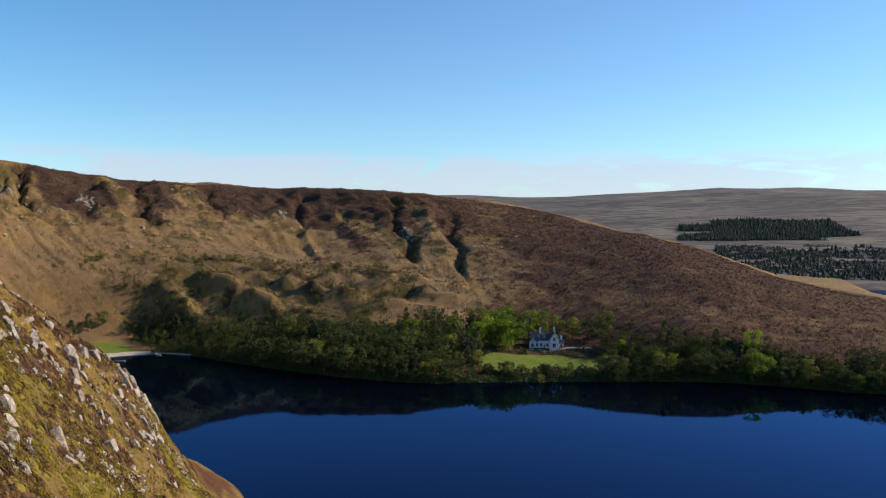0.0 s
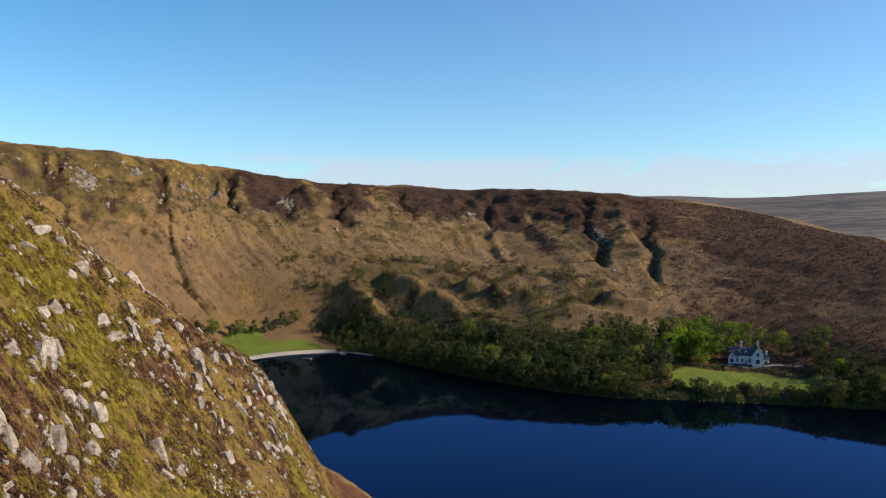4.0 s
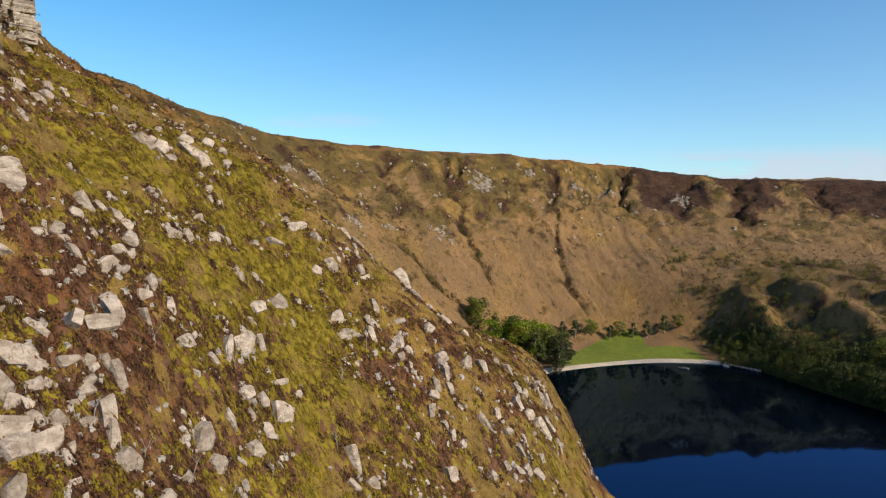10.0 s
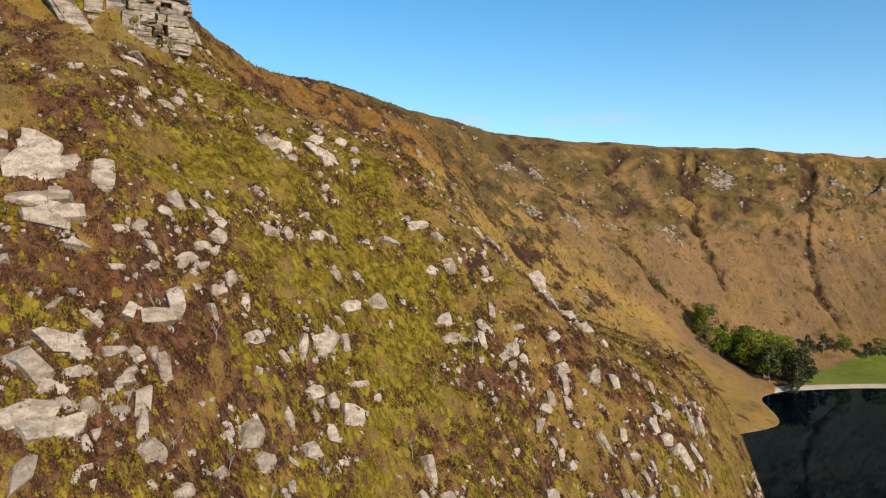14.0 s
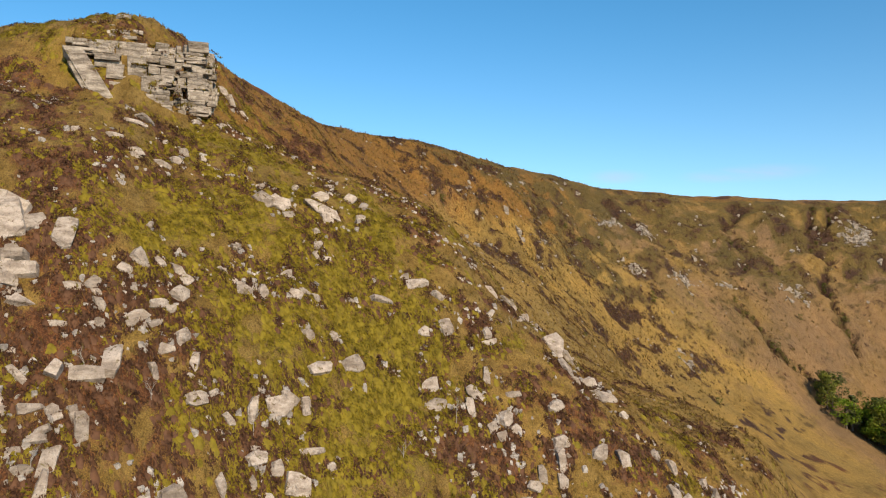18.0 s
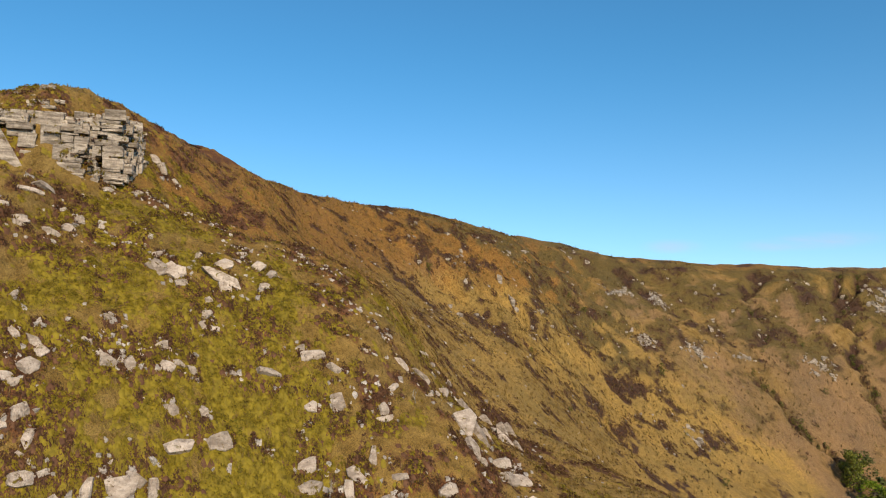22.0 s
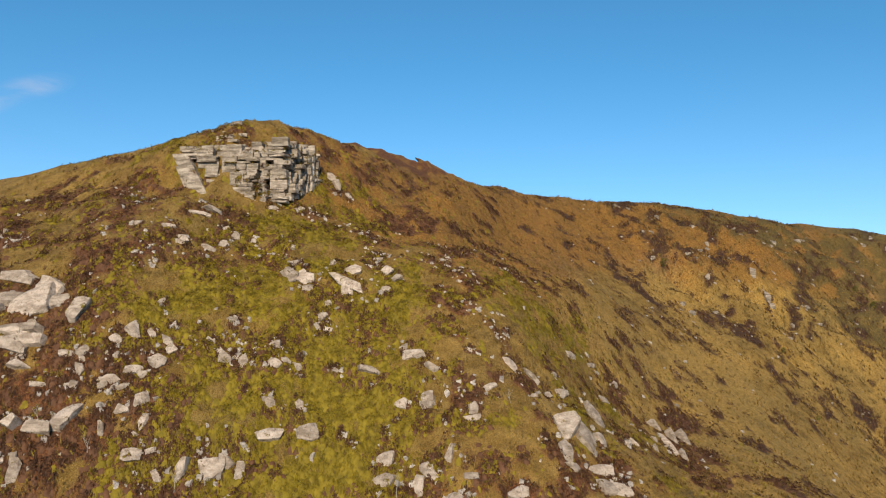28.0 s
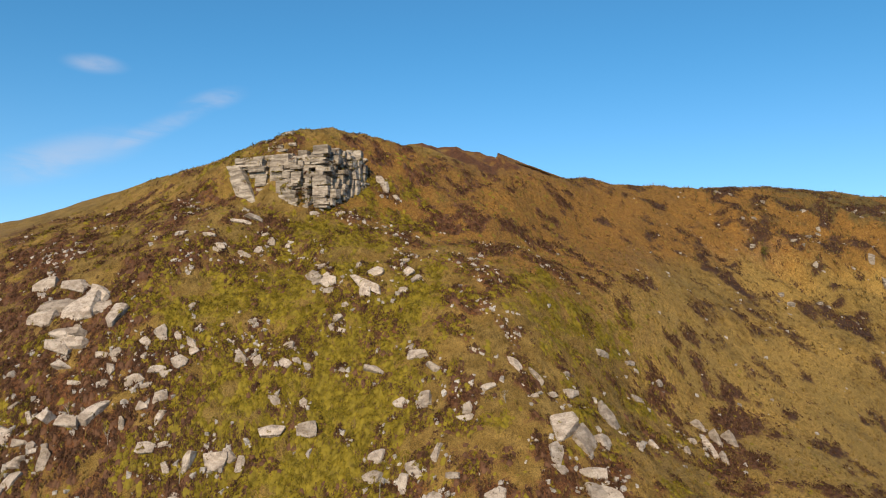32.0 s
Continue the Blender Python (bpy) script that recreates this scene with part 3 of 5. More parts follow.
heath_and_shade += flank * (0.05 + 0.6 * n_mid + 0.45 * n_small)
heath_and_shade += 0.55 * blot((6.3, 4.2, 0.09, 0.35), (6.1, 3.8, 0.09, 0.3), (6.13, 3.45, 0.09, 0.25), (7.41, 4.3, 0.08, 0.25), (7.47, 3.8, 0.1, 0.3), (7.56, 3.35, 0.1, 0.3), (7.4, 2.8, 0.1, 0.25), (6.8, 5.5, 0.12, 0.25), (7.12, 5.0, 0.12, 0.25), (7.85, 5.5, 0.15, 0.25), (8.2, 4.2, 0.09, 0.25), (8.18, 3.8, 0.1, 0.2), (8.71, 4.35, 0.12, 0.12), (8.4, 3.1, 0.08, 0.15), (5.8, 5.9, 0.2, 0.2)) * (0.75 + 0.6 * n_small)
heath_and_shade += cap * (0.85 + 0.25 * n_mid) + wall * (0.02 + 0.25 * n_mid + 0.25 * n_small + 0.16 * np.minimum(cleft, 3)) * (1 - cap) * (1 - 0.6 * BARE) + 0.24 * ramp(UU, 8.3, 9.0) * (1 - ramp(UU, 11.2, 11.8)) * ramp(VV, 3.3, 4.2) * (1 - BARE) * (0.7 + n_mid + 0.6 * n_small)
heath_and_shade += 0.3 * ramp(VV, 7.0, 7.6) * (1 - 0.8 * ramp(UU, 12, 13)) + moorside * (0.95 + 0.35 * n_big + 0.15 * n_mid + 0.15 * n_small) * (1 - 0.75 * ramp(VV, 6.6, 7.2))
bracken = (1 - near) * (1 - flank) * (1 - 0.9 * moorside) * (0.72 + 0.30 * n_big) * (1 - 0.5 * ramp(VV, 5.4, 6.2)) + 0.9 * ramp(UU, 12, 13) * ramp(VV, 7.0, 7.5) + 0.3 * moorside * ramp(VV, 6, 7) + 0.5 * moorside * blot((16.9, 5.2, 0.6, 0.4), (16.2, 4.4, 0.5, 0.3)) + flank * (0.20 + 0.3 * n_big) * (1 - high)
CROPS = blot((9.71, 4.0, 0.10, 0.14), (9.8, 4.1, 0.06, 0.1), (9.0, 4.08, 0.10, 0.14), (8.71, 4.3, 0.08, 0.12), (10.28, 5.6, 0.10, 0.4), (11.28, 5.4, 0.12, 0.2), (11.8, 5.5, 0.12, 0.2), (10.78, 6.0, 0.05, 0.25), (9.3, 4.0, 0.05, 0.08), (9.09, 5.26, 0.07, 0.2), (8.88, 5.5, 0.08, 0.15), (8.32, 3.15, 0.08, 0.12), (12.45, 5.2, 0.08, 0.2), (14.0, 5.2, 0.06, 0.15), (15.0, 4.6, 0.06, 0.3))
stone = CROPS * (0.42 + 0.5 * n_small) + wall * steep * (-0.02 + 0.22 * n_small + 0.1 * fine) * (1 - cap) + near * (-0.02 + 0.24 * fractal(LX / 4, LY / 4, LZ / 3, 3, 131)) * (1 - high)
wood = ramp(UU, 11.7, 11.9) * (1 - ramp(UU, 18.2, 18.6)) * ramp(VV, 0.85, 0.98) * (1 - ramp(VV, 2.0, 2.5))
band = moorside * ramp(VV, 3.0, 3.6) * (1 - ramp(VV, 4.3, 5.0))
heath_and_shade -= 0.5 * band * (0.6 + n_big)
bracken += 0.6 * band
straw += 0.45 * moorside * ramp(VV, 6.0, 6.8) * (0.8 + n_mid)
knolls = ramp(UU, 11.9, 12.5) * (1 - ramp(UU, 14.6, 15.4)) * ramp(VV, 1.8, 2.3) * (1 - ramp(VV, 3.2, 3.8))
heath_and_shade += knolls * (0.05 + 0.5 * n_mid) + 0.5 * blot((14.4, 3.0, 0.2, 0.2), (13.75, 2.75, 0.25, 0.15), (14.15, 3.7, 0.1, 0.12))
olive += knolls * (0.3 + 0.5 * n_big)
# the wood's floor darkened: shade under the trees put into its cover
heath_and_shade = np.maximum(heath_and_shade, 0.75 * wood)
olive = np.maximum(olive, wood)
bracken *= 1 - wood
rust *= 1 - wood


def patch(x, y, a, b, turn):
    """A soft oval on the plan: 1 inside, 0 outside."""
    c, s = math.cos(radians(turn)), math.sin(radians(turn))
    dx, dy = LX - x, LY - y
    return 1 - ramp(np.hypot((dx * c + dy * s) / a, (dy * c - dx * s) / b), 0.8, 1.1)


LAWNS = ((-264, 342, 14, 36, 14), (-34, 358, 14, 13, 0), (0, 366, 22, 7, 12), (-18, 368, 14, 8, 0))
lawn = np.maximum.reduce([patch(*o) for o in LAWNS] + [ramp(UU, 10.1, 10.4) * (1 - ramp(UU, 11.45, 11.65)) * ramp(VV, 1.14, 1.22) * (1 - ramp(VV, 1.65, 1.85))])
heath_and_shade *= 1 - lawn
beach_u = ramp(UU, 9.25, 9.5) * (1 - ramp(UU, 11.65, 11.85))
sand = beach_u * ramp(VV, 0.9, 0.98) * (1 - ramp(VV, 1.16, 1.24)) + 0.5 * (1 - beach_u) * ramp(VV, 0.95, 1.0) * (1 - ramp(VV, 1.02, 1.05)) * ramp(UU, 6.5, 7) * (1 - ramp(UU, 11.5, 11.7))

nu, nv = LAND.shape[:2]
quads = [(i * nv + j, i * nv + j + 1, (i + 1) * nv + j + 1, (i + 1) * nv + j) for i in range(nu - 1) for j in range(nv - 1)]
me = bpy.data.meshes.new("ground")
me.from_pydata(LAND.reshape(-1, 3).tolist(), [], quads)
me.materials.append(GROUND)
me.polygons.foreach_set("use_smooth", [True] * len(quads))
for name, values in (("moss", moss), ("heath_and_shade", heath_and_shade), ("bracken", bracken), ("stone", stone), ("rust", rust), ("straw", straw), ("olive", olive), ("lawn", lawn), ("sand", sand)):
    me.attributes.new(name, "FLOAT", "POINT").data.foreach_set("value", np.clip(values, 0, 1).astype(np.float32).ravel())
for name, values in (("along", UU), ("up", VV), ("wide_slope", (1 - near) * ramp(VV, 1.6, 2.2) * (1 - ramp(VV, 7, 7.5)) * (1 - 0.25 * ramp(UU, 14.6, 15.4)))):
    me.attributes.new(name, "FLOAT", "POINT").data.foreach_set("value", values.astype(np.float32).ravel())
ground = tagged(new("ground", me), "moorland hillsides of moss, heather and tan bracken", "hillside", kind="structure")
TREE = BVHTree.FromPolygons(LAND.reshape(-1, 3).tolist(), quads)


def drop(x, y):
    """The place on the land over a spot of the plan, and the land's normal there."""
    place, normal, _, _ = TREE.ray_cast(Vector((x, y, 400)), Vector((0, 0, -1)))
    return (place, normal if normal.z > 0 else -normal) if place else (Vector((x, y, 0)), Vector((0, 0, 1)))


def mesh_of(name, verts, faces, mat, smooth=False):
    me = bpy.data.meshes.new(name)
    me.from_pydata(np.asarray(verts).tolist(), [], np.asarray(faces).tolist() if isinstance(faces, np.ndarray) else faces)
    me.materials.append(mat)
    if smooth:
        me.polygons.foreach_set("use_smooth", [True] * len(me.polygons))
    return me


def part(name, bm, mat, parent, label=""):
    if isinstance(bm, bmesh.types.BMesh):
        me = bpy.data.meshes.new(name)
        bm.to_mesh(me)
        bm.free()
        me.materials.append(mat)
    else:
        me = bm
    ob = new(name, me)
    ob.parent = parent
    if label:
        ob["label"] = label
    return ob


bm = bmesh.new()
bmesh.ops.create_grid(bm, x_segments=2, y_segments=2, size=2400)
me = bpy.data.meshes.new("water")
bm.to_mesh(me)
bm.free()
me.materials.append(WATER)
water = tagged(new("water", me), "still dark blue lake mirroring the hills", "lake", kind="structure")

# ---- the far moor across the valley ----
fx, fy = np.meshgrid(np.linspace(-2200, 3400, 150), np.linspace(780, 4200, 92), indexing="ij")
crest = 118 + 36 * np.exp(-((fx - 520) / 480) ** 2) - 40 * ramp(fx, 900, 2600)
fz = 6 + crest * ramp(fy + 0.12 * np.abs(fx - 400), 950, 2700) + 9 * fractal(fx / 420, fy / 420, 0, 4, 141) * ramp(fy, 1000, 1600)
fz -= 60 * ramp(fy, 3300, 4200)
far = np.stack([fx, fy, fz - 14 * (1 - ramp(fy, 780, 860))], -1)
fn, fm = far.shape[:2]
fq = [(i * fm + j, (i + 1) * fm + j, (i + 1) * fm + j + 1, i * fm + j + 1) for i in range(fn - 1) for j in range(fm - 1)]


def distant_material():
    p = Paint("distant_moor", 1.0)
    a, b = p.noise(0.004, 6, 0.6, (1, 2.2, 1)), p.noise(0.02, 5, 0.65, (1, 2.5, 1))
    c = p.mix(p.span(a, 0.35, 0.62), (0.095, 0.080, 0.070), (0.185, 0.155, 0.115))
    c = p.mix(p.span(b, 0.44, 0.58, 0, 0.8), c, (0.055, 0.048, 0.050))
    return p.done(c)


me = mesh_of("far_moor", far.reshape(-1, 3), fq, distant_material(), True)
far_moor = tagged(new("far_moor", me), "distant rounded brown moor across the valley", "hill", kind="structure")
FAR = BVHTree.FromPolygons(far.reshape(-1, 3).tolist(), fq)


# ---- rocks ----
def slab(seed, cuts=4, fronts=3):
    """A granite block about one metre across, x out of the hill, broken along flat joints."""
    rng = random.Random(seed)
    bm = bmesh.new()
    lean = rng.uniform(-0.22, 0.22)
    for x in (-0.5, 0.5):
        for y in (-0.5, 0.5):
            for z in (-0.5, 0.5):
                bm.verts.new((x * rng.uniform(0.8, 1.05), y * rng.uniform(0.78, 1.12) + lean * z, z * rng.uniform(0.78, 1.12)))
    bmesh.ops.convex_hull(bm, input=bm.verts)
    for k in range(cuts + fronts):
        a = rng.uniform(0, 6.283)
        flat = rng.uniform(-0.2, 0.35) if k < cuts else rng.uniform(1.0, 2.6)
        n = Vector((flat, math.cos(a), math.sin(a))).normalized()
        reach = max(v.co.dot(n) for v in bm.verts)
        keep = rng.uniform(0.42, 0.88) if k < cuts else rng.uniform(0.72, 0.9)
        bmesh.ops.bisect_plane(bm, geom=bm.verts[:] + bm.edges[:] + bm.faces[:], plane_co=n * reach * keep, plane_no=n, clear_outer=True)
        left = [v.co.copy() for v in bm.verts]
        bm.clear()
        for p in left:
            bm.verts.new(p)
        bmesh.ops.convex_hull(bm, input=bm.verts)
    bmesh.ops.dissolve_limit(bm, angle_limit=0.05, verts=bm.verts, edges=bm.edges)
    bmesh.ops.bevel(bm, geom=[e for e in bm.edges if e.is_manifold and e.calc_face_angle(0) > 0.3], offset=0.014, segments=1, affect="EDGES")
    me = bpy.data.meshes.new("boulder")
    bm.to_mesh(me)
    bm.free()
    me.materials.append(ROCK)
    return me


SLABS = [slab(40 + n) for n in range(22)]
bases = []
# boulders of the spur, group by group: place on the plan, width, height and lean in degrees
BOULDERS = {
    "western outcrop": ((-79.5, 48.8, 5.0, 2.4, -5), (-76.1, 50.0, 5.6, 3.0, 0), (-77.0, 55.0, 4.8, 4.3, 0), (-79.4, 55.4, 3.8, 2.9, -25), (-78.8, 61.7, 2.8, 4.6, -10), (-78.1, 58.1, 3.8, 1.9, 20), (-74.0, 56.3, 5.6, 1.7, 0), (-73.6, 58.3, 4.6, 2.3, 5), (-78.2, 42.3, 3.1, 2.6, 0), (-73.8, 49.7, 3.9, 2.5, 0), (-80.4, 55.4, 3.9, 1.5, -15)),
    "below the western outcrop": ((-72.5, 56.8, 3.5, 2.4, 0), (-73.8, 56.2, 3.6, 1.4, 0), (-74.8, 57.7, 1.3, 1.3, 0), (-71.4, 60.6, 2.6, 1.4, -35), (-87.0, 69.1, 1.0, 0.9, 20), (-72.2, 59.0, 1.0, 0.9, 0)),
    "arc of blocks": ((-75.2, 64.3, 1.8, 0.9, 5), (-76.0, 65.8, 1.2, 1.7, -40), (-74.6, 67.1, 2.1, 0.9, -60), (-75.5, 66.5, 0.9, 0.8, 0), (-79.3, 68.3, 1.5, 1.2, -40), (-81.3, 69.6, 2.4, 1.3, -55), (-82.7, 71.3, 1.1, 1.4, 10), (-85.5, 73.0, 0.7, 0.9, 0), (-83.7, 73.3, 2.2, 1.0, -30), (-83.4, 74.4, 1.7, 1.6, -50), (-81.1, 74.3, 1.5, 2.0, -60), (-78.5, 72.4, 2.1, 1.1, 0), (-78.8, 73.9, 1.1, 1.0, 0), (-76.1, 70.6, 2.0, 1.1, 30), (-75.4, 70.3, 1.2, 1.2, 0), (-76.7, 72.5, 1.5, 0.8, 20), (-70.9, 64.2, 1.6, 0.6, 0), (-72.9, 66.9, 1.2, 0.6, 0), (-73.3, 67.7, 0.8, 1.2, 0)),
    "shoulder outcrop": ((-102.1, 81.3, 3.3, 2.2, -60), (-104.3, 80.4, 1.6, 0.9, 20), (-102.8, 83.8, 1.9, 2.3, -30), (-103.2, 82.8, 1.0, 1.9, 0), (-101.4, 84.8, 1.5, 1.2, 0), (-108.4, 88.7, 3.1, 1.8, 5), (-105.3, 89.4, 4.6, 1.4, -25), (-104.0, 90.4, 1.6, 2.5, 0), (-111.6, 93.5, 2.1, 2.3, -40), (-110.8, 95.6, 1.5, 2.4, -30), (-107.6, 95.3, 1.3, 1.1, 0), (-100.8, 88.8, 1.2, 1.0, 0), (-115.1, 90.1, 1.4, 0.7, 0), (-91.3, 79.5, 1.2, 0.5, -20), (-87.3, 78.2, 1.5, 0.6, -50), (-98.5, 89.3, 1.5, 1.2, 0), (-97.4, 89.2, 0.8, 1.3, 10)),
    "crag foot": ((-98.9, 67.5, 2.5, 1.2, -30), (-103.4, 69.5, 1.2, 1.4, 0), (-105.0, 71.7, 1.1, 1.1, 0), (-102.1, 62.7, 3.0, 0.7, -15), (-95.9, 61.7, 2.0, 0.7, -10), (-104.9, 66.3, 1.2, 0.9, 0), (-93.7, 57.3, 1.1, 0.8, 0), (-95.3, 65.0, 1.6, 0.6, -10), (-92.0, 85.6, 1.3, 1.0, 0), (-92.4, 86.6, 0.6, 0.8, 0), (-87.0, 80.9, 1.8, 1.4, 0), (-88.1, 82.9, 1.5, 2.0, 0), (-87.7, 82.1, 0.8, 0.9, 0), (-89.8, 87.0, 1.6, 1.2, -30), (-77.0, 75.5, 1.5, 1.6, 0), (-77.5, 68.7, 0.5, 0.8, 0)),
    "upper blocks": ((-65.0, 59.0, 1.8, 0.6, 40), (-67.3, 61.0, 0.7, 0.7, 0), (-65.7, 62.4, 3.3, 0.8, -45), (-66.9, 65.3, 3.3, 1.2, -45), (-67.7, 67.7, 3.0, 1.9, 0), (-70.7, 69.7, 1.6, 3.9, -8), (-74.8, 74.1, 1.7, 1.2, -30), (-72.2, 73.7, 0.6, 2.3, 0), (-75.6, 77.2, 0.9, 2.1, -20), (-76.4, 75.5, 0.9, 1.3, 0), (-72.8, 78.0, 2.0, 1.4, 0), (-74.7, 79.6, 1.3, 0.7, 20), (-73.7, 81.2, 1.1, 1.5, 10), (-75.4, 83.6, 1.0, 3.4, -12), (-62.5, 59.9, 4.0, 1.8, -15), (-62.1, 61.8, 1.7, 1.1, 0), (-62.9, 64.4, 2.3, 0.9, 0), (-63.7, 66.2, 1.4, 1.0, 0), (-63.7, 66.9, 0.9, 0.9, 0)),
    "wall of blocks": ((-59.6, 56.5, 1.7, 1.7, -40), (-59.4, 58.2, 2.7, 3.9, 15), (-59.0, 59.5, 2.2, 1.7, -20), (-60.6, 61.5, 2.8, 1.2, 0), (-62.0, 65.6, 2.3, 0.7, 25), (-59.0, 60.9, 1.2, 0.8, 0), (-56.8, 58.5, 3.8, 2.4, 0), (-57.8, 61.1, 1.5, 1.7, 0), (-58.7, 62.6, 2.0, 1.9, 0), (-60.2, 64.3, 1.2, 0.9, 0), (-59.6, 65.4, 1.5, 1.1, 30), (-64.1, 68.9, 1.1, 2.6, 0), (-60.8, 67.2, 1.3, 2.8, -5), (-58.9, 67.3, 1.1, 2.8, -10), (-55.4, 57.0, 2.1, 1.6, 0), (-55.6, 59.2, 3.2, 1.9, 0), (-56.5, 61.9, 2.5, 1.9, 0), (-57.3, 63.7, 1.2, 1.2, 0), (-55.6, 63.0, 0.8, 1.4, 0), (-57.6, 67.9, 2.8, 2.4, 0)),
    "lower blocks": ((-64.4, 68.1, 0.8, 1.8, 0), (-61.1, 56.2, 0.6, 0.8, 0), (-52.1, 58.5, 1.4, 3.1, -25), (-65.4, 77.2, 2.2, 2.7, -20), (-64.9, 78.5, 2.2, 2.1, -10), (-63.6, 74.9, 1.8, 0.7, 10), (-68.7, 81.4, 0.9, 2.3, 0), (-60.4, 74.1, 1.8, 1.6, 10), (-56.0, 71.0, 1.8, 1.2, 0), (-53.9, 63.2, 1.3, 0.7, 10), (-53.2, 64.0, 0.7, 1.1, 0), (-63.6, 80.5, 0.9, 0.9, 0), (-72.4, 84.5, 2.1, 1.7, 10), (-76.1, 90.3, 2.5, 0.7, 0), (-70.5, 84.4, 0.8, 1.5, 0), (-72.8, 86.6, 1.5, 2.0, -20), (-72.6, 88.6, 2.6, 2.9, -20), (-75.5, 92.6, 1.0, 1.0, 20), (-70.1, 86.2, 1.3, 1.5, -20), (-67.5, 83.9, 1.9, 1.9, 0)),
    "middle slope": ((-98.0, 90.6, 1.2, 0.7, 0), (-91.2, 88.0, 1.1, 1.1, 0), (-91.8, 89.5, 1.6, 1.0, -25), (-94.2, 94.1, 1.0, 0.8, 0), (-96.3, 98.4, 2.4, 1.2, -5), (-99.8, 103.4, 3.2, 1.4, -15), (-100.7, 101.9, 1.1, 0.9, 0), (-99.8, 106.9, 2.1, 1.1, -45), (-85.8, 89.1, 1.4, 1.1, 0), (-88.5, 92.1, 0.9, 1.6, 0), (-84.1, 90.5, 3.0, 1.8, 0), (-86.7, 94.3, 3.1, 2.6, 10), (-89.3, 104.8, 1.8, 1.6, 0), (-87.9, 105.5, 2.4, 1.8, 0), (-79.2, 87.3, 1.4, 2.1, 45), (-78.0, 86.7, 2.8, 2.5, 0), (-79.5, 89.4, 1.0, 2.2, 0), (-94.9, 104.3, 1.4, 1.5, 0), (-96.4, 107.7, 1.6, 2.6, 10), (-95.7, 107.6, 1.4, 1.2, 0)),
    "nose ledges": ((-101.4, 114.8, 2.0, 0.9, 10), (-97.9, 113.5, 1.4, 1.8, 0), (-97.0, 114.1, 2.0, 0.9, 0), (-101.3, 132.0, 3.9, 1.4, -15), (-91.0, 122.0, 2.3, 1.6, 5), (-91.9, 112.7, 1.0, 2.2, 0), (-89.5, 110.7, 1.3, 2.2, 30), (-88.1, 110.1, 1.0, 2.5, 0), (-90.5, 115.9, 1.9, 1.0, 0), (-88.0, 114.6, 1.9, 1.7, 30), (-87.5, 115.8, 1.7, 1.4, 0), (-96.6, 133.6, 1.0, 1.7, 20), (-86.8, 112.7, 1.2, 1.5, 0), (-85.9, 114.1, 1.2, 1.3, 0), (-82.0, 109.9, 1.1, 0.8, 0)),
    "standing blocks": ((-68.2, 86.9, 0.9, 0.7, 30), (-71.4, 98.1, 0.9, 3.6, -10), (-70.0, 100.0, 1.6, 1.3, 0), (-69.3, 96.8, 0.8, 1.7, 0), (-87.2, 121.8, 2.4, 1.6, 0), (-85.7, 121.5, 1.4, 2.9, -15), (-84.0, 118.6, 1.0, 3.0, 0), (-82.8, 117.5, 1.5, 1.3, -20), (-81.2, 116.2, 1.6, 2.1, 0), (-84.0, 121.5, 1.2, 1.7, -15), (-88.0, 127.3, 1.8, 2.0, -10), (-77.7, 111.3, 1.1, 0.9, -10), (-79.4, 117.1, 1.1, 1.3, 0), (-78.4, 118.0, 1.0, 1.6, 0), (-77.9, 119.3, 1.1, 1.3, 0), (-74.7, 115.0, 1.6, 2.1, 0), (-81.9, 121.7, 0.8, 1.0, 0)),
    "toe": ((-93.0, 134.3, 0.8, 0.8, 0), (-87.9, 130.8, 1.3, 2.2, 0), (-91.2, 136.2, 1.1, 1.7, 0), (-90.7, 138.6, 1.1, 2.1, 0), (-87.2, 137.3, 1.3, 1.7, 0), (-91.4, 143.3, 1.0, 1.6, 0), (-90.4, 144.6, 1.0, 3.0, 0), (-87.2, 138.9, 1.7, 1.3, 0), (-84.6, 135.2, 2.0, 2.0, 0), (-84.1, 137.2, 1.7, 2.0, 0), (-90.5, 147.1, 1.4, 2.4, 20), (-89.6, 145.0, 1.2, 2.6, 0), (-83.2, 139.5, 1.9, 3.4, 10), (-85.6, 143.0, 1.2, 2.5, 0), (-80.5, 125.4, 0.9, 2.4, 10), (-82.2, 129.1, 0.9, 1.6, 0), (-80.1, 129.7, 2.1, 1.0, -15), (-79.7, 132.5, 0.7, 1.4, 0)),
    "toe foot": ((-78.6, 130.7, 1.0, 2.1, 0), (-83.8, 143.7, 0.6, 2.5, 0), (-79.2, 135.7, 0.9, 2.0, 20), (-76.6, 126.4, 1.0, 1.4, 0), (-76.4, 128.7, 0.9, 1.9, 20), (-76.7, 130.9, 1.4, 1.9, 15), (-75.5, 122.9, 1.0, 1.5, 0), (-76.8, 132.9, 1.4, 1.8, 25), (-99.6, 164.7, 1.2, 2.1, 25), (-95.2, 161.6, 1.6, 1.6, 0), (-90.2, 156.0, 1.1, 0.6, -30)),
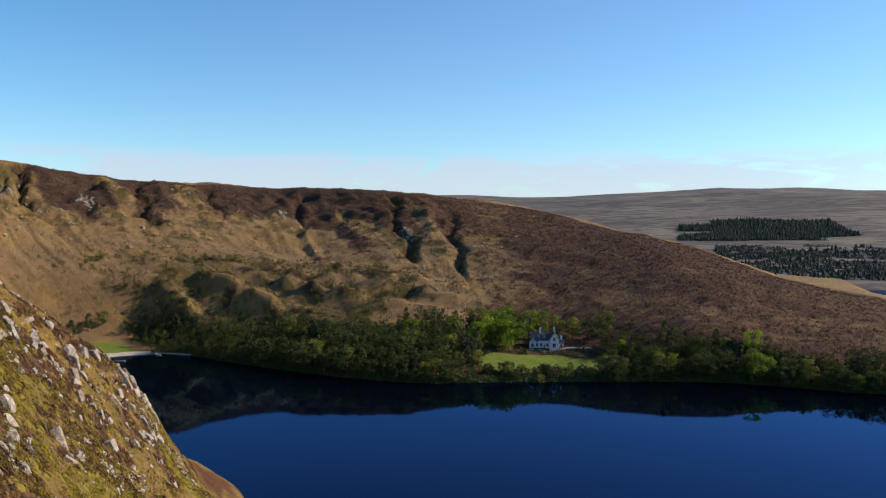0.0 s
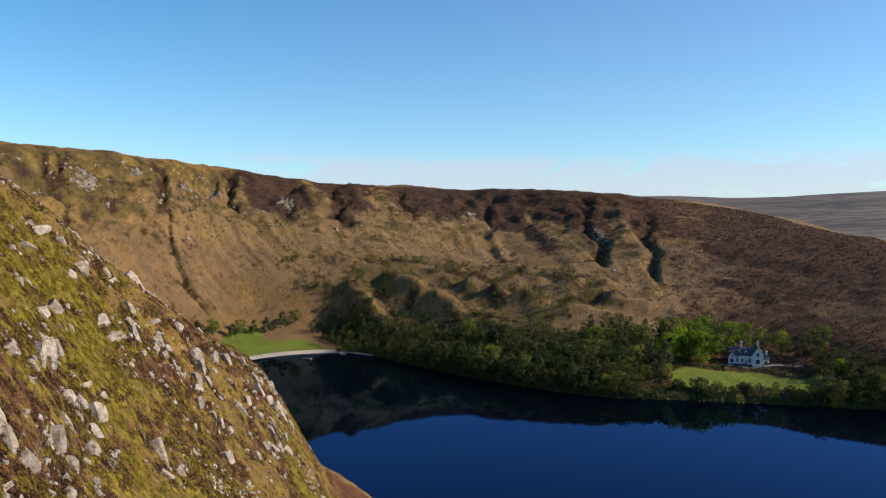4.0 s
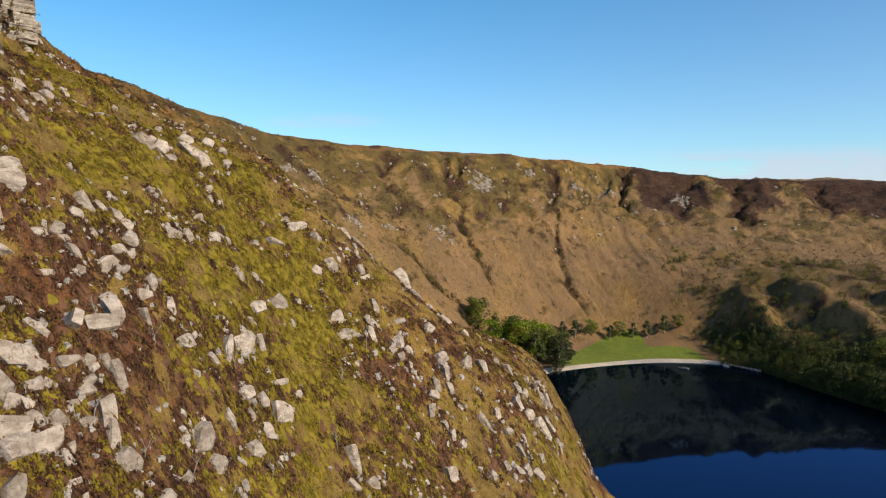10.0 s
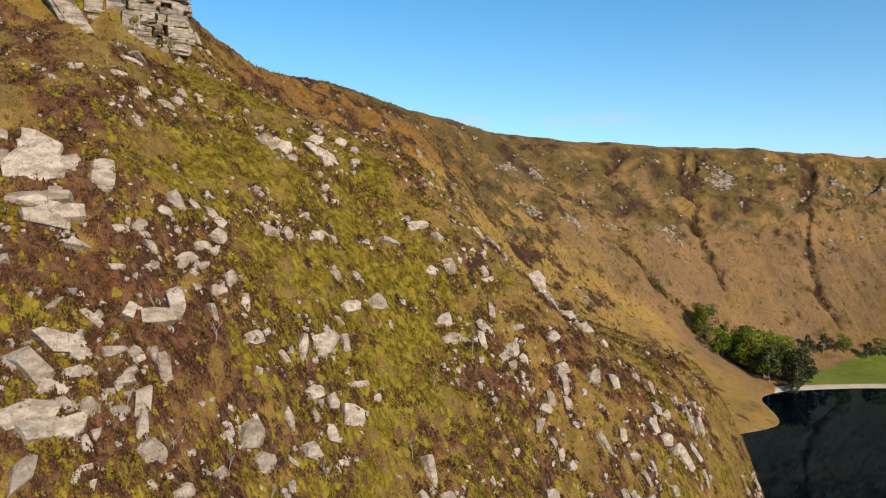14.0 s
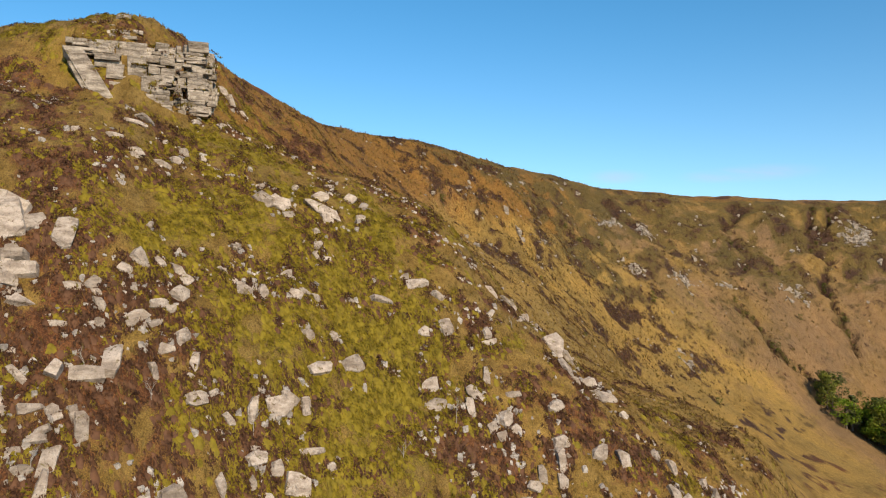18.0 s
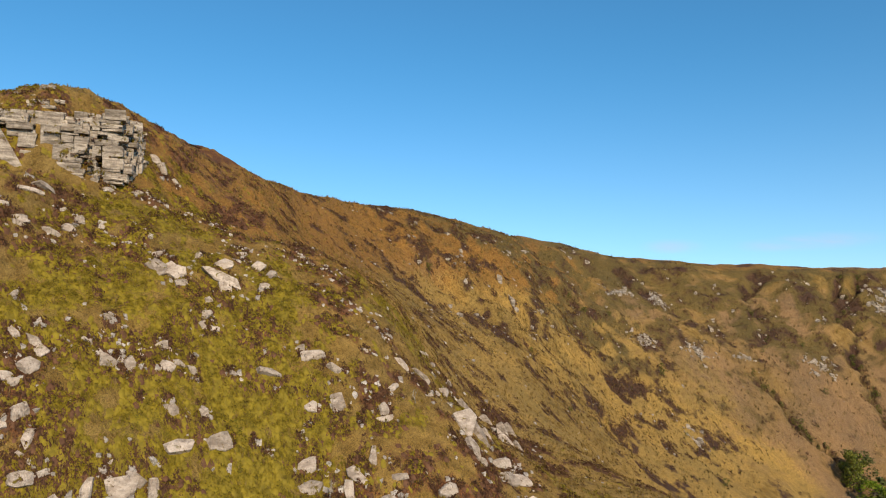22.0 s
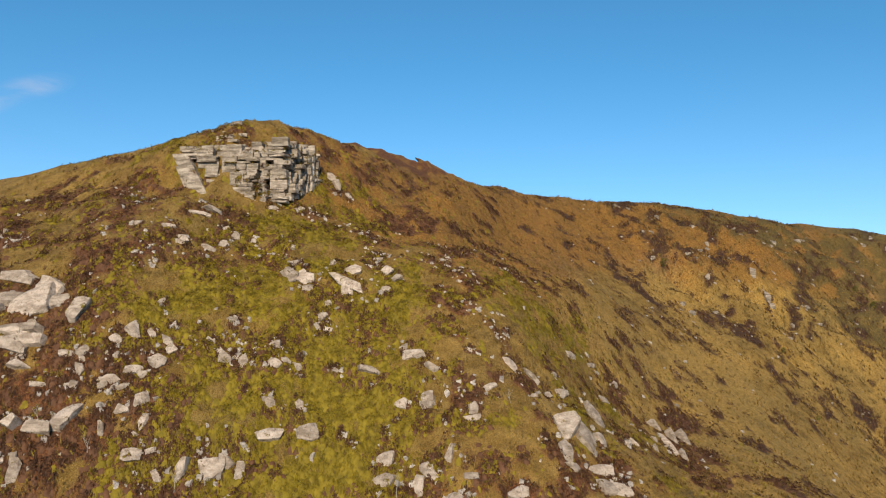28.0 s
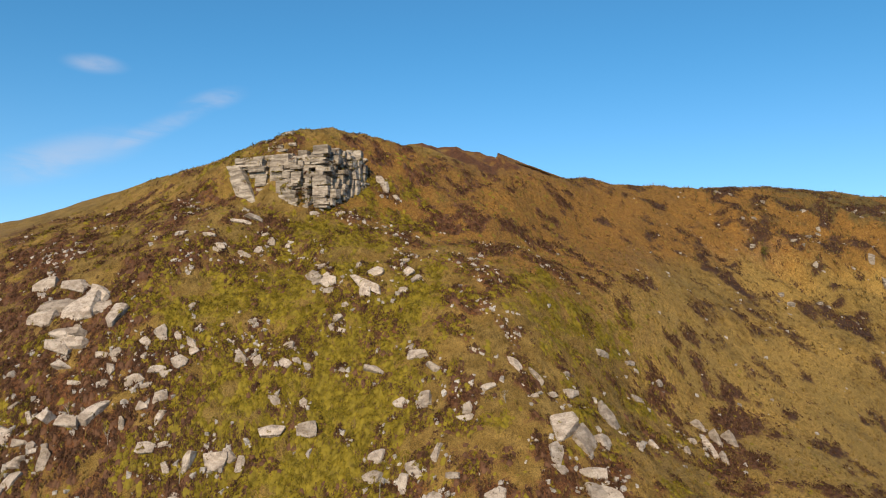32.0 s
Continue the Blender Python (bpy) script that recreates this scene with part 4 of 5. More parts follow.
    "nose outcrop": ((-103.6, 125.2, 3.6, 3.6, 0), (-105.8, 127.1, 3.2, 4.4, 10), (-116.6, 126.0, 1.9, 4.8, 20), (-109.2, 128.0, 2.5, 3.3, 0), (-100.4, 125.6, 1.5, 3.5, -20), (-98.7, 127.0, 2.3, 1.1, -20), (-102.5, 129.8, 3.1, 1.2, -15), (-100.9, 131.4, 3.4, 1.7, -15), (-107.3, 116.0, 1.0, 3.0, 20), (-108.4, 118.6, 0.8, 3.0, 25), (-115.0, 120.4, 1.2, 0.9, 0), (-112.4, 122.3, 2.6, 1.2, -10), (-132.2, 119.0, 2.6, 1.0, -15), (-139.8, 120.7, 2.1, 0.8, -10), (-145.1, 124.0, 1.3, 1.3, 0), (-134.3, 123.9, 2.2, 1.0, -25), (-105.4, 119.9, 1.3, 0.7, 10), (-108.9, 121.0, 1.3, 0.7, 10)),
    "northern columns": ((-121.8, 131.2, 1.1, 1.8, 0), (-116.4, 131.1, 1.7, 1.0, -20), (-137.7, 131.6, 1.6, 1.4, 0), (-131.6, 133.1, 1.4, 1.4, 0), (-139.5, 134.0, 1.0, 4.1, 0), (-142.6, 134.8, 0.8, 4.2, 0), (-145.9, 136.2, 1.5, 3.8, 10), (-138.5, 136.9, 0.8, 3.0, 0), (-144.1, 131.6, 1.1, 3.2, 0), (-133.8, 69.2, 2.1, 1.7, 0), (-133.9, 71.1, 1.4, 2.6, 0), (-134.8, 72.9, 1.2, 1.2, 0), (-104.6, 63.7, 3.1, 0.8, -15), (-114.9, 68.7, 1.5, 0.9, 0), (-118.6, 71.7, 2.2, 0.8, 0), (-95.8, 64.9, 1.4, 1.0, 0), (-100.9, 68.9, 1.8, 1.4, 0)),
}
rng = random.Random(7)
for group, rows in BOULDERS.items():
    for x, y, wide, high, lean in rows:
        place, normal = drop(x, y)
        ob = new("boulder", rng.choice(SLABS))
        # the face looks out of the slope, a little more upright than the ground
        out = normal.lerp(Vector((normal.x, normal.y, 0)).normalized(), rng.uniform(0.15, 0.55)).normalized()
        level = Vector((0, 0, 1)).cross(out).normalized()
        axes = Matrix((out, level, out.cross(level))).transposed().to_4x4()
        wobble = Matrix.Rotation(rng.uniform(-0.25, 0.25), 4, "Z") @ Matrix.Rotation(rng.uniform(-0.2, 0.2), 4, "Y") @ Matrix.Rotation(radians(lean) + rng.uniform(-0.1, 0.1), 4, "X")
        deep = min(math.sqrt(wide * high), 2.6) * rng.uniform(0.75, 1.05)
        ob.matrix_basis = Matrix.Translation(place - normal * deep * 0.12) @ axes @ wobble @ Matrix.Diagonal((deep, wide * 1.24, high * 1.3, 1))
        bases.append((*place, max(wide, high)))
        shape = "tall upright" if high > 1.5 * wide else "broad flat" if wide > 1.8 * high else "angular"
        tagged(ob, f"{shape} pale grey granite boulder among moss and heather", "boulder", group="boulders on the spur")
# smaller ones, most of them broken from the outcrops above
parents = list(bases)
for n in range(70):
    x, y, z, size = rng.choice(parents)
    x, y = x + rng.gauss(1.5, 4), y + rng.gauss(0, 4.5)
    place, normal = drop(x, y)
    wide = 0.4 + 0.9 * rng.random() ** 2
    ob = new("boulder", rng.choice(SLABS))
    ob.matrix_basis = Matrix.Translation(place - normal * wide * 0.05) @ Matrix.Rotation(math.atan2(normal.y, normal.x) + rng.uniform(-0.6, 0.6), 4, "Z") @ Matrix.Rotation(rng.uniform(-0.3, 0.7), 4, "X") @ Matrix.Rotation(rng.uniform(0.2, 0.8), 4, "Y") @ Matrix.Diagonal((wide * 0.8, wide * rng.uniform(0.7, 1.3), wide * rng.uniform(0.6, 1.3), 1))
    tagged(ob, "small pale grey granite boulder among moss and heather", "boulder", group="boulders on the spur")
    bases.append((*place, wide))


def scatter(name, shapes, spots, mat, label, category, seed, sizes, squash=(0.7, 1.3), tilt=0.3, sink=0.1, smooth=False, hug=0.85):
    """Many small pieces joined into one object: shapes are (verts, faces) in metres about the origin."""
    r = np.random.RandomState(seed)
    verts, faces, base = [], [], 0
    which = r.randint(len(shapes), size=len(spots))
    for k, (sv, sf) in enumerate(shapes):
        at = spots[which == k]
        n = len(at)
        if not n:
            continue
        a, s = r.uniform(0, 6.283, n), sizes[0] + (sizes[1] - sizes[0]) * r.rand(n) ** 2
        h = s * r.uniform(*squash, n)
        tx, ty = r.uniform(-tilt, tilt, n), r.uniform(-tilt, tilt, n)
        x = (np.cos(a)[:, None] * sv[:, 0] - np.sin(a)[:, None] * sv[:, 1]) * s[:, None]
        y = (np.sin(a)[:, None] * sv[:, 0] + np.cos(a)[:, None] * sv[:, 1]) * s[:, None]
        if hug:
            slant = np.array([TREE.find_nearest(Vector(p))[1][:] for p in at])
            slant = np.clip(-hug * slant[:, :2] / np.where(np.abs(slant[:, 2:]) < 0.3, 0.3, slant[:, 2:]), -1.3, 1.3)
            tx, ty = tx + slant[:, 0], ty + slant[:, 1]
        z = sv[:, 2] * h[:, None] + tx[:, None] * x + ty[:, None] * y - sink * s[:, None]
        v = np.stack([x + at[:, :1], y + at[:, 1:2], z + at[:, 2:3]], -1)
        verts.append(v.reshape(-1, 3))
        faces.append((sf[None] + (base + np.arange(n) * len(sv))[:, None, None]).reshape(-1, sf.shape[1]))
        base += n * len(sv)
    me = mesh_of(name, np.concatenate(verts), np.concatenate(faces), mat, smooth)
    return tagged(new(name, me), label, category, kind="stuff")


def spots_on(weight, count, seed):
    """Random spots on the land, as thick as the weights of its cells."""
    r = np.random.RandomState(seed)
    a, b, c = LAND[:-1, :-1], LAND[1:, :-1], LAND[:-1, 1:]
    area = np.linalg.norm(np.cross(b - a, c - a), axis=-1)
    w = (np.clip(weight[:-1, :-1], 0, None) * area).ravel()
    pick = r.choice(w.size, size=count, p=w / w.sum())
    i, j = np.unravel_index(pick, area.shape)
    s, t = r.rand(count, 1), r.rand(count, 1)
    return (1 - s) * (1 - t) * LAND[i, j] + s * (1 - t) * LAND[i + 1, j] + (1 - s) * t * LAND[i, j + 1] + s * t * LAND[i + 1, j + 1]


def hump(seed, rays=6):
    """A low ragged cushion, open below."""
    r = random.Random(seed)
    v = [(0.1 * r.uniform(-1, 1), 0.1 * r.uniform(-1, 1), r.uniform(0.42, 0.6))]
    for ring, (rad, z) in enumerate(((0.34, 0.3), (0.55, -0.1))):
        for k in range(rays):
            a = 6.283 * (k + 0.5 * ring) / rays
            q = rad * r.uniform(0.75, 1.25)
            v.append((q * math.cos(a), q * math.sin(a), z + r.uniform(-0.1, 0.12)))
    f = [(0, 1 + k, 1 + (k + 1) % rays) for k in range(rays)]
    for k in range(rays):
        a, b, c, d = 1 + k, 1 + (k + 1) % rays, 1 + rays + k, 1 + rays + (k + 1) % rays
        f += [(a, c, b), (b, c, d)]
    return np.array(v), np.array(f)


def bush(seed, leaves=12, fine=1.0):
    """A low fuzzy plant of many small leaf sprays."""
    r = random.Random(seed)
    v, f = [], []
    for k in range(leaves):
        a, d = r.uniform(0, 6.283), 0.5 * math.sqrt(r.random())
        c = Vector((d * math.cos(a), d * math.sin(a), (0.45 - 0.5 * d) * r.uniform(0.4, 1.15)))
        s = r.uniform(0.10, 0.2) * fine
        n = (Vector((c.x, c.y, 0.45)) + Vector((r.uniform(-0.5, 0.5), r.uniform(-0.5, 0.5), r.uniform(-0.3, 0.4)))).normalized()
        t = n.orthogonal().normalized()
        t.rotate(Matrix.Rotation(r.uniform(0, 6.283), 3, n))
        w = n.cross(t)
        v += [tuple(c - t * s), tuple(c + t * s * 0.8 + w * s * 0.7), tuple(c + t * s * 0.4 - w * s)]
        f.append((3 * k, 3 * k + 1, 3 * k + 2))
    return np.array(v), np.array(f)


def chip(seed):
    me = slab(seed, 4, 1)
    bm = bmesh.new()
    bm.from_mesh(me)
    bmesh.ops.triangulate(bm, faces=bm.faces)
    v, f = np.array([p.co[:] for p in bm.verts]), np.array([[q.index for q in p.verts] for p in bm.faces])
    bm.free()
    bpy.data.meshes.remove(me)
    return v, f


def spray(seed, blades=7):
    """A tuft of leaning blades."""
    r = random.Random(seed)
    v, f = [], []
    for k in range(blades):
        a, lean, w = r.uniform(0, 6.283), r.uniform(0.1, 0.6), r.uniform(0.06, 0.12)
        c, s = math.cos(a), math.sin(a)
        v += [(-s * w, c * w, -0.05), (s * w, -c * w, -0.05), (c * lean + r.uniform(-0.1, 0.1), s * lean, r.uniform(0.5, 0.9))]
        f.append((3 * k, 3 * k + 1, 3 * k + 2))
    return np.array(v), np.array(f)


HUMPS, SPRAYS, CHIPS = [hump(n) for n in range(6)], [spray(n) for n in range(6)], [chip(300 + n) for n in range(5)]
BUSHES, CUSHIONS = [bush(n) for n in range(8)], [bush(20 + n, 22, 0.72) for n in range(8)]
view = near * ramp(VV, 2.0, 2.6) * (1 - ramp(VV, 7.0, 7.4)) * (UU > 0.8)
ring = np.random.RandomState(17)
skirts = np.array([(x + wide * k * math.cos(a), y + wide * k * math.sin(a)) for x, y, z, wide in bases for a, k in zip(ring.uniform(0, 6.28, 12), ring.uniform(0.45, 0.9, 12))])
skirts = np.array([drop(x, y)[0][:] for x, y in skirts])
heather_at = np.concatenate([spots_on(view * ramp(heath_and_shade, 0.38, 0.65), 16000, 1), skirts])
scatter("heather", CUSHIONS, heather_at, HEATHER, "dark brown heather clumps over the slope", "heather", 1, (0.5, 1.4), (0.8, 1.5))
scatter("bilberry", CUSHIONS, spots_on(view * ramp(moss, 0.3, 0.65), 15000, 2), BILBERRY, "olive green bilberry and moss cushions", "shrub", 2, (0.5, 1.4), (0.7, 1.3))
scatter("moss_cushions", HUMPS, spots_on(view * (0.05 + ramp(moss, 0.3, 0.6)), 24000, 22), MOSS, "soft olive green cushions of moss and bilberry", "moss", 22, (0.35, 1.15), (0.35, 0.65), smooth=True)
scatter("heather_cushions", HUMPS, np.concatenate([spots_on(view * ramp(heath_and_shade, 0.3, 0.6), 16000, 23), skirts[::3]]), HEATH, "soft brown cushions of heather", "heather", 23, (0.35, 1.1), (0.4, 0.8), smooth=True)
scatter("dry_grass", SPRAYS, spots_on(view, 22000, 3), GRASS, "tufts of dry tan grass", "grass", 3, (0.35, 0.9))
scatter("scree", CHIPS, spots_on(view * ramp(stone + 0.3 * n_mid * near, 0.05, 0.4) * (UU < 5.6) * (VV < 6.0), 1700, 4), STONES, "small pale granite stones scattered on the slope", "stones", 4, (0.25, 0.75), (0.5, 1.4), 0.5, 0.1, hug=0.3)
beside = np.array([drop(x + wide * k * math.cos(a), y + wide * k * math.sin(a))[0][:] for x, y, z, wide in bases for a, k in zip(ring.uniform(0, 6.28, 3), ring.uniform(0.5, 1.5, 3))])
scatter("broken_stones", CHIPS, beside, STONES, "broken granite pieces lying round the boulders", "stones", 14, (0.25, 0.8), (0.6, 1.3), 0.5, 0.05, hug=0.3)
side = flank * ramp(VV, 2.6, 3.2) * (1 - ramp(VV, 7.1, 7.4))
scatter("flank_heather", BUSHES, spots_on(side * (0.04 + ramp(heath_and_shade, 0.2, 0.6)), 11000, 5), HEATHER, "dark heather clumps scattered on the flank", "heather", 5, (0.4, 1.3))
scatter("flank_grass", SPRAYS, spots_on(side, 14000, 6), GRASS, "dry tan grass on the flank", "grass", 6, (0.4, 1.1))
scatter("flank_stones", CHIPS, spots_on(side * (0.03 + ramp(n_small, 0.2, 0.6)) * (VV > 3) * (VV < 6.0), 260, 7), STONES, "pale stones cropping out on the flank", "stones", 7, (0.25, 0.9), (0.5, 1.1), 0.4, 0.15, hug=0.2)
scatter("headwall_rocks", CHIPS, spots_on(CROPS ** 2 * ramp(n_small, -0.4, 0.3) + 0.03 * wall * steep * ramp(n_small, 0.0, 0.4) * (1 - cap), 1300, 8), CRAG, "grey rocks cropping out of the headwall", "stones", 8, (0.5, 2.4), (0.4, 1.2), 0.4, 0.25, hug=0.3)
clumps = wall * ramp(VV, 2.2, 3.0) * (1 - ramp(VV, 6.9, 7.1)) * (ramp(heath_and_shade, 0.15, 0.6) + 0.5 * ramp(n_small + 0.5 * n_mid, 0.15, 0.5) * (1 - BARE) + 1.5 * ramp(cleft, 0.8, 2))
scatter("headwall_scrub", BUSHES, spots_on(clumps, 24000, 9), LING, "brown ling and scrub on the headwall", "scrub", 9, (0.6, 2.0))
scatter("moor_heather", BUSHES, spots_on(moorside * (VV > 2.2) * (VV < 6.8) * (UU < 18.5) * (0.1 + ramp(heath_and_shade, 0.3, 0.8)), 14000, 19), LING, "dark heather over the far moorside", "heather", 19, (0.8, 2.2))
scatter("headwall_grass", SPRAYS, spots_on(wall * ramp(VV, 2.2, 3.0) * (1 - ramp(VV, 6.5, 7.0)) * (1 - cap), 15000, 10), GRASS, "tan grass tufts on the headwall", "grass", 10, (0.6, 1.6))


# ---- the crag ----
def block(rng, w, d, h, rake=0.0):
    """A squared block with broken corners, its foot at z = 0 and its face at y = 0."""
    v = []
    for z in (0, h):
        for x, y in ((0, 0), (w, 0), (w, d), (0, d)):
            v.append((x + rng.uniform(-0.1, 0.1) + rake * z, y + rng.uniform(-0.12, 0.12), z + rng.uniform(-0.06, 0.06)))
    bm = bmesh.new()
    vs = [bm.verts.new(p) for p in v]
    for f in ((3, 2, 1, 0), (4, 5, 6, 7), (0, 1, 5, 4), (1, 2, 6, 5), (2, 3, 7, 6), (3, 0, 4, 7)):
        bm.faces.new([vs[k] for k in f])
    bmesh.ops.bevel(bm, geom=bm.edges[:], offset=0.07, segments=1, affect="EDGES")
    return bm


rng = random.Random(21)
crag = tagged(new("crag"), "grey layered granite crag of stacked blocks under the hilltop", "crag")
crag.matrix_basis = Matrix.Translation((-109.6, 50.4, 98.3)) @ Matrix.Rotation(radians(107), 4, "Z")
# x runs along the face, y into the hill, z up: the pale leaning slab, then beds of blocks, stepped and broken towards the end
ob = part("slab", block(rng, 3.0, 4.0, 8.2, -0.58), CRAG, crag, "smooth pale leaning slab")
ob.matrix_basis = pose(3.9, -0.7, -0.8, -8, 0, 0)
ob = part("slab", block(rng, 1.2, 4.0, 4.4, -0.5), CRAG, crag, "smooth pale leaning slab")
ob.matrix_basis = pose(2.2, -0.2, 0.6, -8, 0, 0)
# beds of blocks, joint over joint: ends along the face, foot, top, heights of the beds, widths of the blocks, turn, and how far the face stands back
def front(x, z):
    """Setback of the face: two chimneys, ledges that step back, a broken end."""
    y = 0.3 + 0.12 * z
    y += 0.8 * math.exp(-((x - 8.0) / 0.4) ** 2) + 0.4 * (8.3 < x < 11.4) + 1.6 * math.exp(-((x - 15.6) / 0.5) ** 2)
    y -= 0.7 * (11.4 < x < 15.2)
    y += 1.3 * (z > 5.6 and 8.4 < x < 12.6) + 1.3 * (z > 7.6 and x > 8.4) + 1.5 * (z > 8.4) + 0.9 * (z > 9.2)
    return y + 0.3 * max(0, x - 16)


ledges = []
for x0, x1, base, top, beds, widths, twist in (
        (0.2, 4.4, 6.6, 9.2, (0.5, 0.7, 1.0), (2.6, 4.4), 2), (3.6, 7.8, 4.8, 9.2, (0.7, 1.1, 1.6), (2.4, 4.0), 2), (5.4, 7.8, -2.4, 4.8, (2.4, 3.0), (2.2, 2.6), 1), (8.3, 11.4, -2.4, 7.8, (2.6, 3.4), (1.4, 3.2), 1), (8.4, 11.6, 7.8, 9.6, (0.6, 0.9), (1.2, 2.4), 5),
        (11.4, 15.3, -4.0, 10.0, (0.35, 0.5, 0.8, 1.2), (0.9, 2.6), 2), (15.3, 17.2, -3.0, 9.4, (0.7, 1.1, 1.8), (0.8, 1.6), 5)):
    z = base
    while z < top:
        h = rng.choice(beds)
        ledge = rng.uniform(-0.12, 0.2)
        x = x0 + rng.uniform(-0.6, 0.5)
        while x < x1 - 0.4:
            w = rng.uniform(*widths)
            tall = h * rng.choice((1, 1, 1, 0.8, 1.5))
            ob = part("block", block(rng, w - rng.uniform(-0.06, 0.05), 4.5, tall - rng.uniform(-0.04, 0.06), rng.uniform(-0.05, 0.05)), CRAG, crag)
            ob.matrix_basis = pose(x, front(x + w / 2, z) + ledge + rng.uniform(-0.1, 0.12) + (0.6 if rng.random() < 0.1 else 0), z + rng.uniform(-0.05, 0.05), rng.uniform(-3, 3), rng.uniform(-2, 2), rng.uniform(-twist, twist))
            if rng.random() < 0.35 and z > 0:
                ledges += [(x + rng.uniform(0, w), front(x + w / 2, z) + rng.uniform(-0.3, 0.5), z + h + 0.05) for _ in range(3)]
            x += w
        z += h
    ledges += [(rng.uniform(x0, x1), front(x0 + 1, top) + rng.uniform(0.1, 2.4), top + 0.25) for _ in range(int(10 * (x1 - x0)))]
# the north end turns back into the hill
for y in np.arange(1.2, 14.5, 1.5):
    z = -2.4 + 0.42 * y
    while z < 9.0 + 0.12 * y:
        h = rng.choice((0.5, 0.9, 1.3, 1.9))
        ob = part("block", block(rng, 3.2, 1.5 + rng.uniform(-0.2, 0.15), h - rng.uniform(0, 0.12), rng.uniform(-0.06, 0.06)), CRAG, crag)
        ob.matrix_basis = pose(17.4 + 0.28 * y + rng.uniform(-0.4, 0.5) - 0.10 * z + (0.9 if rng.random() < 0.15 else 0), y, z, 0, rng.uniform(-3, 3), rng.uniform(-10, 10))
        if rng.random() < 0.3:
            ledges += [(20.2 + 0.28 * y + rng.uniform(-0.4, 0.6), y + rng.uniform(0, 1.4), z + h) for _ in range(3)]
        z += h
ledges += [(rng.uniform(9.2, 12.2), rng.uniform(0.4, 1.8), 5.5) for _ in range(40)] + [(rng.uniform(15, 18), front(17, 0) - rng.uniform(0.3, 1.6), rng.uniform(-1.4, 2.2)) for _ in range(40)]
for n in range(30):
    x, y = rng.uniform(0, 21), rng.uniform(3.5, 10)
    world_xy = crag.matrix_basis @ Vector((x, y, 0))
    place, normal = drop(world_xy.x, world_xy.y)
    ob = part("loose_block", block(rng, rng.uniform(0.6, 2.2), rng.uniform(0.8, 1.6), rng.uniform(0.4, 1.0)), CRAG, crag)
    ob.matrix_basis = crag.matrix_basis.inverted() @ Matrix.Translation(place - Vector((0, 0, 0.25))) @ Matrix.Rotation(radians(107) + rng.uniform(-0.4, 0.4), 4, "Z")
    ledges += [(x + rng.uniform(-1.5, 1.5), y + rng.uniform(-1.5, 1.0), (crag.matrix_basis.inverted() @ place).z) for _ in range(4)]
ledges = np.array([(crag.matrix_basis @ Vector(p))[:] for p in ledges])
scatter("ledge_heather", BUSHES, ledges[::2], HEATHER, "brown heather growing on the crag's ledges", "heather", 31, (0.4, 1.1), hug=0)
scatter("ledge_grass", SPRAYS + BUSHES, np.repeat(ledges[1::2], 2, 0) + np.random.RandomState(5).uniform(-0.4, 0.4, (2 * len(ledges[1::2]), 3)) * (1, 1, 0.1), BILBERRY, "olive grass growing on the crag's ledges", "grass", 32, (0.4, 0.9), hug=0)


# ---- trees ----
def tube(bm, a, b, ra, rb, sides=5):
    a, b = Vector(a), Vector(b)
    turn = (b - a).to_track_quat("Z", "Y").to_matrix()
    rings = []
    for p, r in ((a, ra), (b, rb)):
        rings.append([bm.verts.new(p + turn @ Vector((r * math.cos(6.283 * k / sides), r * math.sin(6.283 * k / sides), 0))) for k in range(sides)])
    for k in range(sides):
        bm.faces.new((rings[0][k], rings[0][(k + 1) % sides], rings[1][(k + 1) % sides], rings[1][k]))


def tree_meshes(seed, kind):
    """Trunk with limbs, and a crown of many small leaf sprays in uneven clumps, ten metres high."""
    rng = random.Random(seed)
    bm = bmesh.new()
    clumps = []
    if kind == "pine":
        top = 10.0
        tube(bm, (0, 0, -0.6), (0, 0, 5), 0.24, 0.17, 6)
        tube(bm, (0, 0, 5), (rng.uniform(-0.2, 0.2), 0, top), 0.17, 0.03, 5)
        for k in range(34):
            z = rng.uniform(2.2, 9.8)
            r = (1.0 - (z - 3.0) / 7.6) * 2.4 + 0.25
            a = rng.uniform(0, 6.283)
            end = (r * math.cos(a), r * math.sin(a), z - 0.25)
            tube(bm, (0, 0, z + 0.1), end, 0.05, 0.02, 3)
            clumps.append((Vector(end) * 0.8 + Vector((0, 0, 0.2 * z)), 0.85 + 0.25 * r, 0.45))
            clumps[-1] = (Vector((end[0] * 0.75, end[1] * 0.75, z)), 0.6 + 0.22 * r, 0.5)
    else:
        lean = rng.uniform(-0.4, 0.4)
        tube(bm, (0, 0, -0.6), (lean * 0.3, 0, 2.4), 0.30, 0.22, 6)
        tube(bm, (lean * 0.3, 0, 2.4), (lean, 0, 6.5), 0.22, 0.08, 5)
        for k in range(24):
            a, z = rng.uniform(0, 6.283), rng.uniform(1.8, 9.0)
            wide = 3.3 * math.sqrt(max(0.08, 1 - ((z - 5.4) / 4.6) ** 2)) * rng.uniform(0.55, 1.0)
            c = Vector((wide * math.cos(a) + lean, wide * math.sin(a), z))
            tube(bm, (lean * 0.6, 0, min(z - 0.8, 5.5)), c, 0.09, 0.03, 3)
            clumps.append((c, rng.uniform(0.9, 1.6), 0.8))
        clumps.append((Vector((lean, 0, 8.4)), 1.3, 0.8))
    trunk = bpy.data.meshes.new("trunk")
    bm.to_mesh(trunk)
    bm.free()
    verts, faces = [], []
    for c, r, flat in clumps:
        for _ in range(int(46 * r)):
